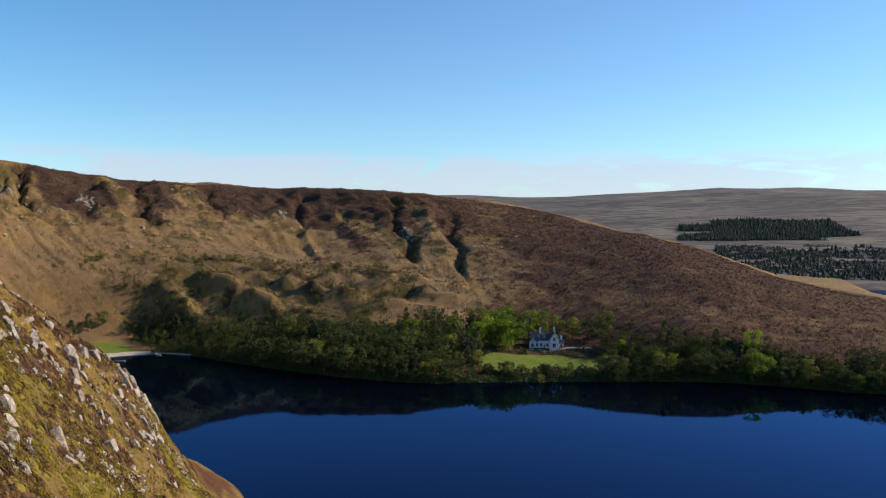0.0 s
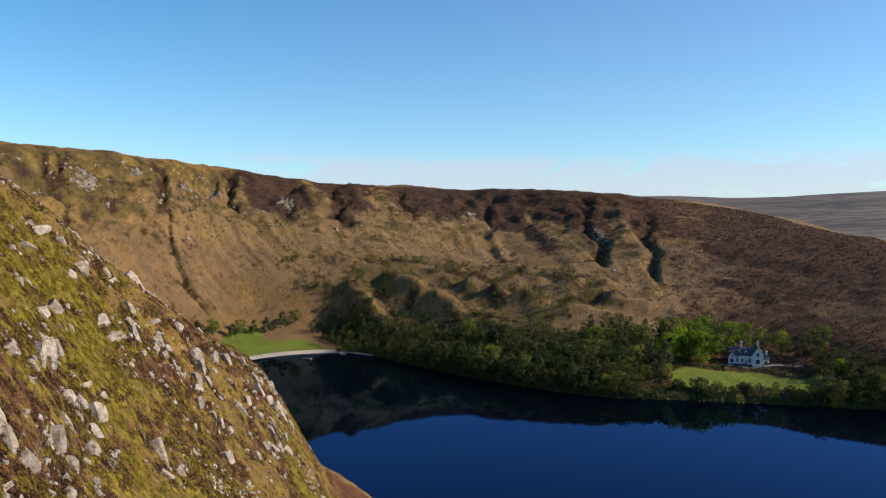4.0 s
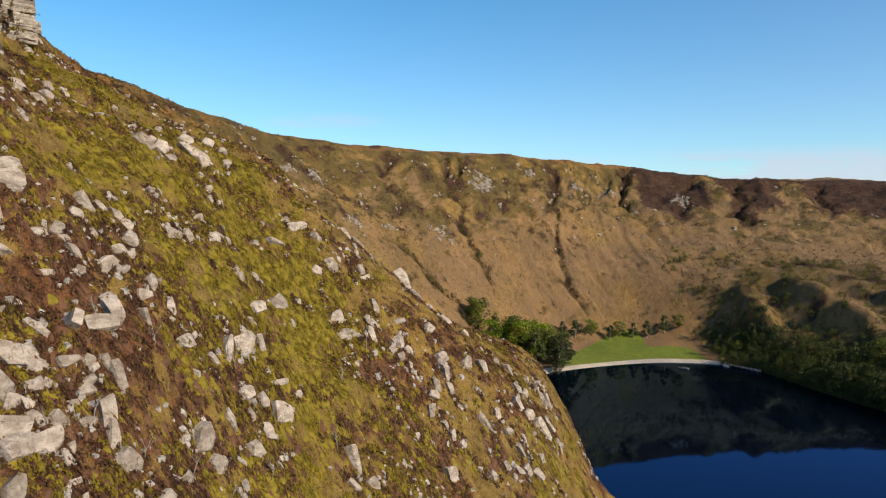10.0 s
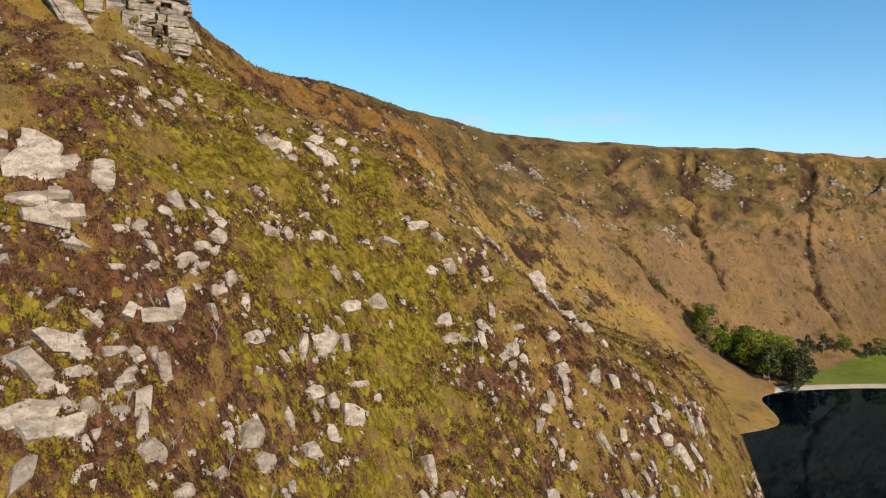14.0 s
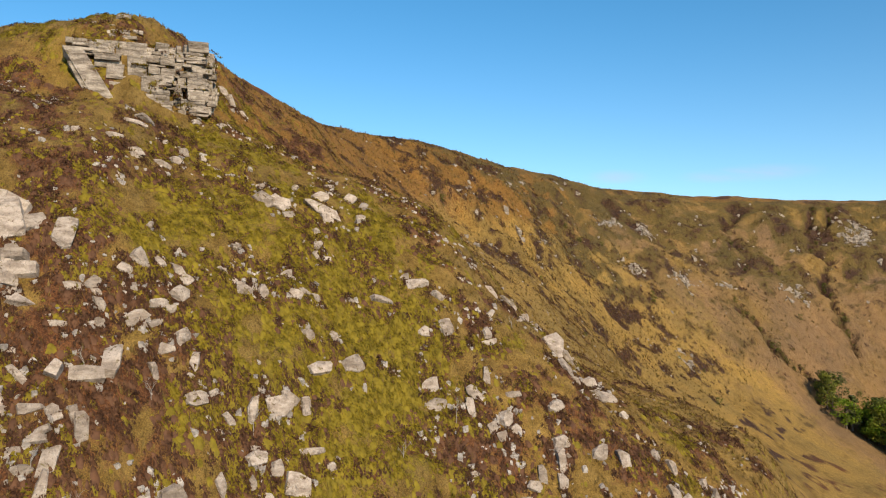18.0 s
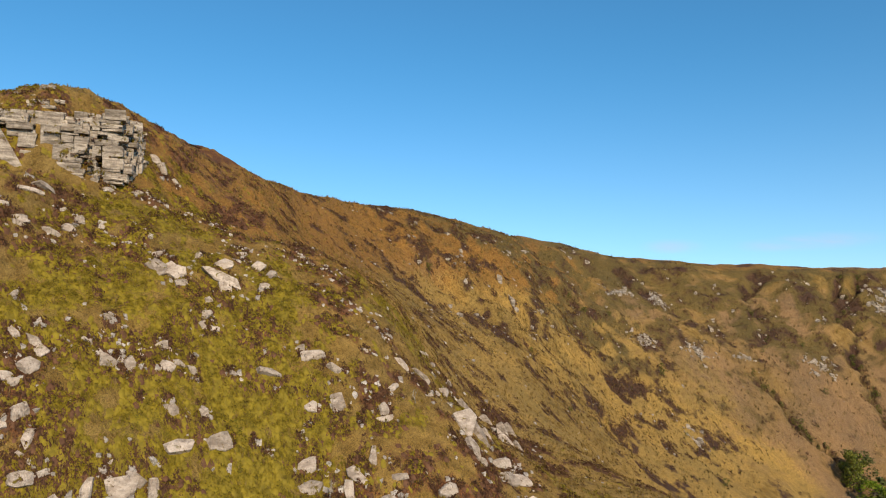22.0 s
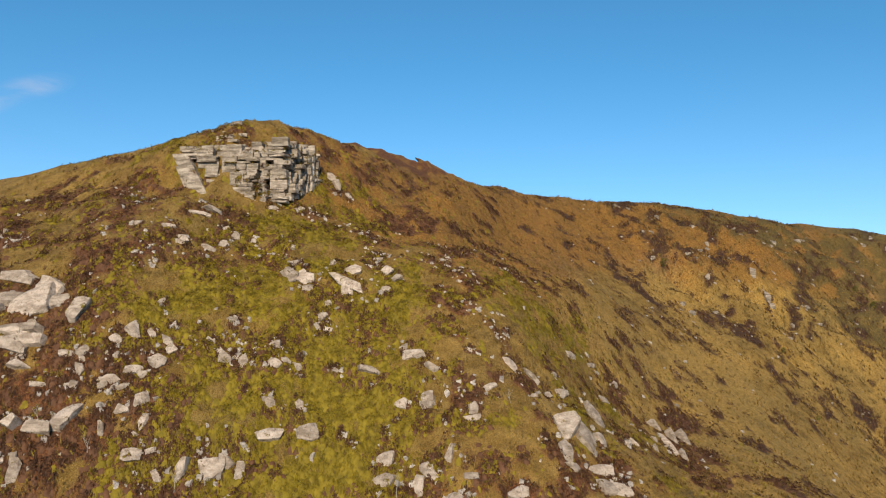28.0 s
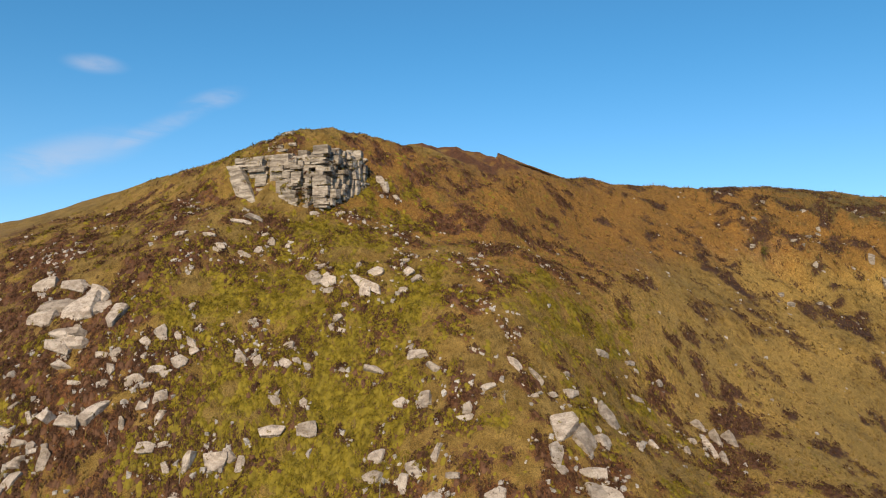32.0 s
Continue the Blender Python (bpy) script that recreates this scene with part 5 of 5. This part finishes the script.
            d = Vector((rng.gauss(0, 1), rng.gauss(0, 1), rng.gauss(0, 1))).normalized() * r * rng.uniform(0.5, 1.0) ** 0.7
            d.z *= flat
            s = rng.uniform(0.16, 0.32)
            n = (d.normalized() + Vector((rng.uniform(-0.7, 0.7), rng.uniform(-0.7, 0.7), rng.uniform(-0.2, 0.9)))).normalized()
            t = n.cross(Vector((rng.uniform(-1, 1), rng.uniform(-1, 1), 0.3))).normalized()
            b = n.cross(t)
            p, k = c + d, len(verts)
            verts += [p - t * s, p + b * s * 0.7, p + t * s, p - b * s * 0.7 - n * s * 0.3]
            faces.append((k, k + 1, k + 2, k + 3))
    crown = bpy.data.meshes.new("crown")
    crown.from_pydata([v[:] for v in verts], [], faces)
    return trunk, crown


def tree_kind(seed, kind, bark, leaf):
    trunk, crown = tree_meshes(seed, kind)
    trunk.materials.append(bark)
    crown.materials.append(leaf)
    return trunk, crown


KINDS = {
    "bright": [tree_kind(500 + n, "broad", BARK, LEAF_BRIGHT) for n in range(3)],
    "broad": [tree_kind(510 + n, "broad", BARK, LEAF_MID) for n in range(4)],
    "dark": [tree_kind(520 + n, "broad", BARK, LEAF_DARK) for n in range(3)],
    "pine": [tree_kind(530 + n, "pine", PALE_BARK, LEAF_DARK) for n in range(4)],
}
SAYS = {"bright": "bright yellow-green broadleaf tree", "broad": "rounded mid-green broadleaf tree", "dark": "dark green broadleaf tree", "pine": "dark green pine, bare below,"}
rng = random.Random(33)


def plant(x, y, high, kind, group, what="tree"):
    place, _ = drop(x, y)
    trunk, crown = rng.choice(KINDS[kind])
    ob = tagged(new(what), f"{SAYS[kind].replace('tree', what)} {group}", what, group=what + "s " + group)
    ob.matrix_basis = Matrix.Translation(place) @ Matrix.Rotation(rng.uniform(0, 6.3), 4, "Z") @ Matrix.Diagonal((high / 10 * rng.uniform(0.9, 1.25), high / 10 * rng.uniform(0.9, 1.25), high / 10, 1))
    part("trunk", trunk, None, ob)
    part("crown", crown, None, ob)


def on_lawn(x, y):
    return any(((x - a) * math.cos(radians(t)) + (y - b) * math.sin(radians(t))) ** 2 / (p * 1.0) ** 2 + ((y - b) * math.cos(radians(t)) - (x - a) * math.sin(radians(t))) ** 2 / (q * 1.0) ** 2 < 1 for a, b, p, q, t in LAWNS)


# single trees by the house
for x, y, high, kind in ((-39, 381, 15, "bright"), (-35, 384, 15.5, "bright"), (-51, 376, 13, "bright"), (-44, 392, 16, "bright"), (-53, 395, 15, "broad"), (-33, 398, 15, "broad"), (-47, 352, 7, "broad"), (-59, 369, 12, "dark"), (-28, 402, 14, "bright"), (-22, 406, 13, "bright"), (-38, 404, 15, "bright"), (-14, 402, 12, "broad"), (-6, 400, 12, "broad"), (2, 399, 11, "dark"), (10, 398, 12, "broad"), (-45, 384, 14, "bright"), (-63, 383, 13, "broad"), (-50, 366, 11, "pine"), (-54, 360, 10, "dark"), (-60, 356, 9, "pine"), (-56, 350, 7, "broad"), (-62, 362, 11, "broad"), (-42, 378, 13, "bright"), (-37, 375, 11, "bright")):
    plant(x, y, high, kind, "beside the white house")
HOUSE_XY = (-19.0, 386.0)
taken, count, tries = [], 0, 0
rest = []
while count < 760 and tries < 30000:
    tries += 1
    u = rng.uniform(11.75, 18.3)
    v = 1.03 + 1.0 * rng.random()
    if u > 14.7:
        v = 1.03 + (1.75 - 0.25 * abs(u - 16.3)) * rng.random()
    i, j = int(np.abs(US - u).argmin()), int(np.abs(VS - v).argmin())
    x, y, z = LAND[i, j] + (rng.uniform(-2, 2), rng.uniform(-2, 2), 0)
    if z < 0.3 or on_lawn(x, y) or -44 < x - HOUSE_XY[0] < 27 and -50 < y - HOUSE_XY[1] < 8 or any((x - a) ** 2 + (y - b) ** 2 < 11 for a, b in taken):
        continue
    if u < 13.0 and rng.random() < 0.7:
        continue
    taken.append((x, y))
    count += 1
    front = z < 7
    kind = rng.choices(("bright", "broad", "dark", "pine"), (0.14, 0.44, 0.22, 0.20) if u > 14.6 else (0.03, 0.27, 0.35, 0.35))[0]
    high = rng.choice((rng.uniform(6, 9), rng.uniform(8, 12), rng.uniform(10, 15))) * (0.8 if v > 1.9 else 1) * (0.55 if u < 12.6 else 0.7 if u < 13.4 else 0.88)
    if len(taken) <= 150:
        plant(x, y, high, kind, "in the lakeside wood")
    else:
        rest.append((x, y, high, kind))


def joined_wood(name, rows, label):
    verts, faces, base = [], [], 0
    for x, y, high, kind in rows:
        place, _ = drop(x, y)
        crown = rng.choice(KINDS[kind])[1]
        co = np.empty(len(crown.vertices) * 3, np.float32)
        crown.vertices.foreach_get("co", co)
        a = rng.uniform(0, 6.3)
        co = co.reshape(-1, 4, 3)[rng.randrange(2)::2].reshape(-1, 3) * high / 10
        co = np.stack([co[:, 0] * math.cos(a) - co[:, 1] * math.sin(a), co[:, 0] * math.sin(a) + co[:, 1] * math.cos(a), co[:, 2]], -1) + np.array(place[:])
        verts.append(co)
        faces.append(np.arange(len(co)).reshape(-1, 4) + base)
        base += len(co)
    me = mesh_of(name, np.concatenate(verts), np.concatenate(faces), LEAF_SHADED)
    return tagged(new(name, me), label, "trees", kind="stuff")


for n in range(44):
    x = HOUSE_XY[0] + rng.uniform(-26, 34)
    plant(x, rng.uniform(341, 349) if x < -10 else rng.uniform(346, 360), rng.uniform(2.2, 5.0), rng.choice(("dark", "broad", "dark")), "below the lawn", "shrub")
# copse and hedge behind the beach
for n in range(64):
    s, t = rng.random(), rng.gauss(0, 1)
    x, y = -281 + 36 * s + 7 * t, 284 + 40 * s + 4 * rng.gauss(0, 1)
    if drop(x, y)[0].z > 0.8 and not on_lawn(x, y):
        plant(x, y, rng.uniform(12, 20), rng.choices(("broad", "dark", "bright", "pine"), (0.60, 0.05, 0.25, 0.10))[0], "in the copse by the beach")
for n in range(9):
    plant(-290 + 4 * n + rng.uniform(-2, 2), 338 + 6.5 * n + rng.uniform(-2, 2), rng.uniform(6, 10), rng.choice(("bright", "broad", "pine", "pine")), "behind the meadow")
for n in range(7):
    plant(-248 - 2.5 * n + rng.uniform(-2, 2), 296 + 3.5 * n + rng.uniform(-2, 2), rng.uniform(8, 11), "pine", "at the end of the beach")
# undergrowth of the wood, packed at the waterline in place of tree shade
under = ramp(UU, 11.75, 11.9) * (1 - ramp(UU, 18.2, 18.5)) * (VV > 0.99) * (1 - ramp(VV, 1.9, 2.5)) * (1 - lawn) * (1 + 5 * (VV < 1.15))
scatter("undergrowth", BUSHES, spots_on(under, 13000, 41), LEAF_DARK, "dark undergrowth, thickened to stand for shade along the wooded shore", "undergrowth", 41, (1.2, 3.4), (0.8, 1.4))
joined_wood("lakeside_wood", rest, "mixed green lakeside wood seen among taller trees")
# scrub over the knolls and in the gullies
scrub = [(*p[:2], rng.uniform(1.5, 4.2), rng.choice(("dark", "broad", "dark"))) for p in spots_on(ramp(UU, 11.6, 12.2) * (1 - ramp(UU, 14.4, 15)) * (VV > 2.0) * (VV < 3.4) * (0.1 + ramp(n_mid, -0.1, 0.3)), 420, 15)]
scrub += [(*p[:2], rng.uniform(1.2, 3.5), "dark") for p in spots_on(ramp(cleft, 1.0, 2.5) * (VV < 5.3) * (UU < 12) + 0.3 * (cleft > 3) + 0.01 * wall * (VV > 2.4) * (VV < 5), 170, 16)]
joined_wood("gorse_scrub", scrub, "dark green gorse and shrubs on the knolls")


def sapling(x, y, high):
    place, _ = drop(x, y)
    bm = bmesh.new()

    def grow(a, way, long, r, depth):
        b = a + way * long
        tube(bm, a, b, r, r * 0.6, 4)
        if depth:
            for _ in range(3):
                turn = (way + Vector((rng.uniform(-0.7, 0.7), rng.uniform(-0.7, 0.7), rng.uniform(-0.1, 0.4)))).normalized()
                grow(a.lerp(b, rng.uniform(0.55, 1)), turn, long * rng.uniform(0.5, 0.75), r * 0.55, depth - 1)
    grow(Vector((0, 0, -0.2)), Vector((rng.uniform(-0.2, 0.2), rng.uniform(-0.2, 0.2), 1)).normalized(), high * 0.45, 0.05, 3)
    ob = tagged(new("sapling"), "bare pale leafless birch sapling among heather", "sapling", group="saplings on the spur")
    ob.location = place
    part("stem", bm, PALE_BARK, ob)


for x, y in ((-62, 79), (-61, 75), (-66, 85), (-59, 70), (-68, 68), (-70, 74), (-74, 84), (-60, 66), (-72, 96), (-80, 101), (-101, 118), (-86, 108), (-58, 62), (-64, 92)):
    sapling(x, y, rng.uniform(2.2, 4.0))


# ---- the house ----
def boxes(*rows):
    bm = bmesh.new()
    for x0, x1, y0, y1, z0, z1 in rows:
        m = Matrix.Translation(((x0 + x1) / 2, (y0 + y1) / 2, (z0 + z1) / 2)) @ Matrix.Diagonal((x1 - x0, y1 - y0, z1 - z0, 1))
        bmesh.ops.create_cube(bm, size=1, matrix=m)
    return bm


def gabled(x0, x1, y0, y1, z0, eaves, ridge, along="x"):
    """Walls with two gables; the ridge runs along x or y."""
    bm = bmesh.new()
    if along == "x":
        ym = (y0 + y1) / 2
        prof = [(y0, z0), (y1, z0), (y1, eaves), (ym, ridge), (y0, eaves)]
        ends = [[bm.verts.new((x, y, z)) for y, z in prof] for x in (x0, x1)]
    else:
        xm = (x0 + x1) / 2
        prof = [(x0, z0), (x1, z0), (x1, eaves), (xm, ridge), (x0, eaves)]
        ends = [[bm.verts.new((x, y, z)) for x, z in prof] for y in (y0, y1)]
    for k in range(5):
        bm.faces.new((ends[0][k], ends[0][(k + 1) % 5], ends[1][(k + 1) % 5], ends[1][k]))
    bm.faces.new(ends[0][::-1])
    bm.faces.new(ends[1])
    bmesh.ops.recalc_face_normals(bm, faces=bm.faces)
    return bm


def pitched(x0, x1, y0, y1, eaves, ridge, along="x", over=0.35, thick=0.22):
    """Two roof slopes with thickness and a little overhang."""
    bm = bmesh.new()
    lo, hi = ((y0, y1) if along == "x" else (x0, x1))
    mid = (lo + hi) / 2
    fall = (ridge - eaves) / (mid - lo)
    for side in (lo - over, hi + over):
        edge = eaves - over * fall + 0.06
        pts = []
        for t in ((x0 - over, x1 + over) if along == "x" else (y0 - over, y1 + over)):
            for s, z in ((side, edge), (mid, ridge + 0.06), (mid, ridge + 0.06 + thick), (side, edge + thick)):
                pts.append(bm.verts.new((t, s, z) if along == "x" else (s, t, z)))
        for f in ((0, 1, 2, 3), (7, 6, 5, 4), (0, 4, 5, 1), (1, 5, 6, 2), (2, 6, 7, 3), (3, 7, 4, 0)):
            bm.faces.new([pts[k] for k in f])
    bmesh.ops.recalc_face_normals(bm, faces=bm.faces)
    return bm


house = tagged(new("house"), "white gothic lodge with steep slate roofs and tall chimneys", "house")
hz = drop(*HOUSE_XY)[0].z - 0.1
house.matrix_basis = Matrix.Translation((*HOUSE_XY, hz)) @ Matrix.Rotation(radians(6), 4, "Z") @ Matrix.Diagonal((0.88, 0.88, 0.9, 1))
part("wall", gabled(-8.2, 4.0, -0.5, 6.5, -1.2, 4.4, 7.6), LIME, house)
part("wall", gabled(2.2, 7.4, -2.6, 7.0, -1.2, 5.0, 8.6, "y"), LIME, house)
part("wall", gabled(-8.6, -5.4, -1.8, 3.0, -1.2, 3.6, 5.8, "y"), LIME, house)
part("wall", gabled(7.4, 10.2, 0.5, 5.5, -1.2, 2.6, 4.4), LIME, house)
part("roof", pitched(-8.2, 4.0, -0.5, 6.5, 4.4, 7.6), SLATE, house, "dark grey slate roof")
part("roof", pitched(2.2, 7.4, -2.6, 7.0, 5.0, 8.6, "y"), SLATE, house)
part("roof", pitched(-8.6, -5.4, -1.8, 3.0, 3.6, 5.8, "y"), SLATE, house)
part("roof", pitched(7.4, 10.2, 0.5, 5.5, 2.6, 4.4), SLATE, house)
for x, y, top in ((-2.6, 3.0, 10.6), (5.0, 3.0, 10.8), (9.0, 3.0, 6.4)):
    stack = part("chimney", boxes((x - 0.45, x + 0.45, y - 0.45, y + 0.45, 4.0, top), (x - 0.58, x + 0.58, y - 0.58, y + 0.58, top - 0.35, top - 0.1)), WHITE, house, "tall white chimney stack")
    for s in (-0.2, 0.2):
        part("chimney_pot", boxes((x + s - 0.12, x + s + 0.12, y - 0.12, y + 0.12, top, top + 0.45)), TIMBER, stack)
for x in (-3.6, -0.6):
    dormer = part("dormer", gabled(x - 0.7, x + 0.7, 0.1, 2.4, 4.6, 5.9, 6.9, "y"), LIME, house)
    part("dormer_roof", pitched(x - 0.7, x + 0.7, 0.1, 2.4, 5.9, 6.9, "y", 0.15, 0.12), SLATE, dormer)
    part("window", boxes((x - 0.4, x + 0.4, 0.04, 0.12, 5.0, 6.1)), GLASS, dormer)
for x, y, z, w, h in ((-4.4, -0.5, 1.0, 1.0, 1.7), (-2.2, -0.5, 1.0, 1.0, 1.7), (1.2, -0.5, 1.0, 1.0, 1.7), (-4.4, -0.5, 3.2, 0.9, 1.0), (-7.0, -1.8, 0.9, 1.4, 1.8), (-7.0, -1.8, 3.4, 0.7, 1.1), (4.8, -2.6, 0.9, 1.6, 2.0), (4.8, -2.6, 4.2, 1.0, 1.8), (8.8, 0.5, 0.9, 1.0, 1.2)):
    win = part("window", boxes((x - w / 2 - 0.12, x + w / 2 + 0.12, y - 0.06, y + 0.02, z - 0.15, z), (x - w / 2 - 0.12, x + w / 2 + 0.12, y - 0.06, y + 0.02, z + h, z + h + 0.12)), WHITE, house)
    part("pane", boxes((x - w / 2, x - 0.04, y - 0.03, y + 0.03, z, z + h), (x + 0.04, x + w / 2, y - 0.03, y + 0.03, z, z + h)), GLASS, win)
part("door", boxes((-0.9, 0.1, -0.56, -0.44, 0.0, 2.1)), TIMBER, house, "dark wooden door")
drive = tagged(new("terrace"), "pale gravel terrace before the house", "terrace", kind="structure")

bm = bmesh.new()
rows = []
for s in np.linspace(0, 1, 24):
    x, y = HOUSE_XY[0] - 10 + 32 * s, HOUSE_XY[1] - 5.5 + 3.5 * s + 1.2 * math.sin(3 * s)
    rows.append([bm.verts.new((x, y + o, drop(x, y + o)[0].z + 0.06)) for o in (-1.0, 0, 1.0)])
for a, b in zip(rows, rows[1:]):
    for k in (0, 1):
        bm.faces.new((a[k], b[k], b[k + 1], a[k + 1]))
part("gravel", bm, GRAVEL, drive)

# ---- the beach ----
jetty = tagged(new("jetty"), "long low timber jetty at the end of the beach", "jetty")
J0, J1 = Vector((-219, 373.5, 0.75)), Vector((-196, 370, 0.75))
jetty.matrix_basis = Matrix.Translation(J0) @ Matrix.Rotation(math.atan2(J1.y - J0.y, J1.x - J0.x), 4, "Z")
for n in range(38):
    part("plank", boxes((n * 0.62, n * 0.62 + 0.56, -0.8, 0.8, 0, 0.09)), TIMBER, jetty)
for n in range(8):
    for s in (-0.75, 0.75):
        part("post", boxes((n * 3.2 + 0.2, n * 3.2 + 0.42, s - 0.11, s + 0.11, -3.0, 0.75)), TIMBER, jetty)


def boat(x, y, turn, long, mat, label):
    bm = bmesh.new()
    rows = []
    for s in np.linspace(0, 1, 9):
        w = 0.8 * math.sin(math.pi * min(0.96, 0.42 + 0.58 * (1 - s))) * (1 if s < 0.98 else 0.3)
        up = 0.12 * (2 * s - 1) ** 2
        rows.append([bm.verts.new((s * long, a * w, z)) for a, z in ((-1, 0.62 + up), (-0.72, 0.05), (0, -0.12), (0.72, 0.05), (1, 0.62 + up), (0.86, 0.6 + up), (0.55, 0.22), (0, 0.12), (-0.55, 0.22), (-0.86, 0.6 + up))])
    for a, b in zip(rows, rows[1:]):
        for k in range(10):
            bm.faces.new((a[k], b[k], b[(k + 1) % 10], a[(k + 1) % 10]))
    bm.faces.new(rows[0])
    bm.faces.new(rows[-1][::-1])
    bmesh.ops.recalc_face_normals(bm, faces=bm.faces)
    ob = tagged(new("rowing_boat"), label, "boat", group="boats by the jetty")
    ob.matrix_basis = pose(x, y, 0.0, 0, 0, turn)
    part("hull", bm, mat, ob)
    for s in (0.3, 0.6):
        part("thwart", boxes((s * long, s * long + 0.25, -0.55, 0.55, 0.38, 0.43)), TIMBER, ob)


for x, y, turn, m in ((-211, 375.2, 20, WHITE), (-206, 374.2, -5, WHITE), (-201, 373.0, 10, WHITE), (-212, 369.8, 160, WHITE), (-225, 350, 8, TIMBER)):
    boat(x, y, turn, 4.2 if m is WHITE else 5.5, m, "white rowing boat moored beside the jetty" if m is WHITE else "grey wooden boat lying off the beach")

# ---- woods of the far valley ----
def cone(seed):
    r = random.Random(seed)
    v = [(0, 0, 1.0)] + [(0.26 * math.cos(k) * r.uniform(0.7, 1.2), 0.26 * math.sin(k) * r.uniform(0.7, 1.2), r.uniform(-0.02, 0.1)) for k in np.linspace(0, 5.24, 6)]
    v += [(0.16 * math.cos(k + 0.5), 0.16 * math.sin(k + 0.5), 0.5 + r.uniform(-0.1, 0.1)) for k in np.linspace(0, 5.24, 6)]
    f = [(0, 7 + k, 7 + (k + 1) % 6) for k in range(6)]
    for k in range(6):
        f += [(7 + k, 1 + k, 1 + (k + 1) % 6), (7 + k, 1 + (k + 1) % 6, 7 + (k + 1) % 6)]
    return np.array(v), np.array(f)


r = np.random.RandomState(3)


def far_spots(x0, x1, y0, y1, n):
    out = []
    for x, y in zip(r.uniform(x0, x1, n), r.uniform(y0, y1, n)):
        hit = FAR.ray_cast(Vector((x, y, 600)), Vector((0, 0, -1)))[0]
        if hit:
            out.append(hit[:])
    return np.array(out)


CONES = [cone(n) for n in range(5)]
rows = far_spots(150, 460, 1400, 1640, 9000)
rows = rows[np.abs(fractal(rows[:, 0] / 150, rows[:, 1] / 150, 0, 3, 191)) < 0.55]
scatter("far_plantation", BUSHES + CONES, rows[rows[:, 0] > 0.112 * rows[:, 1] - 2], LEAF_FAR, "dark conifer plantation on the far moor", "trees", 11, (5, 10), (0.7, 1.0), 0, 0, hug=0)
rows = far_spots(120, 700, 870, 1330, 11000)
rows = rows[fractal(rows[:, 0] / 70, rows[:, 1] / 50, 0, 4, 193) > -0.45]
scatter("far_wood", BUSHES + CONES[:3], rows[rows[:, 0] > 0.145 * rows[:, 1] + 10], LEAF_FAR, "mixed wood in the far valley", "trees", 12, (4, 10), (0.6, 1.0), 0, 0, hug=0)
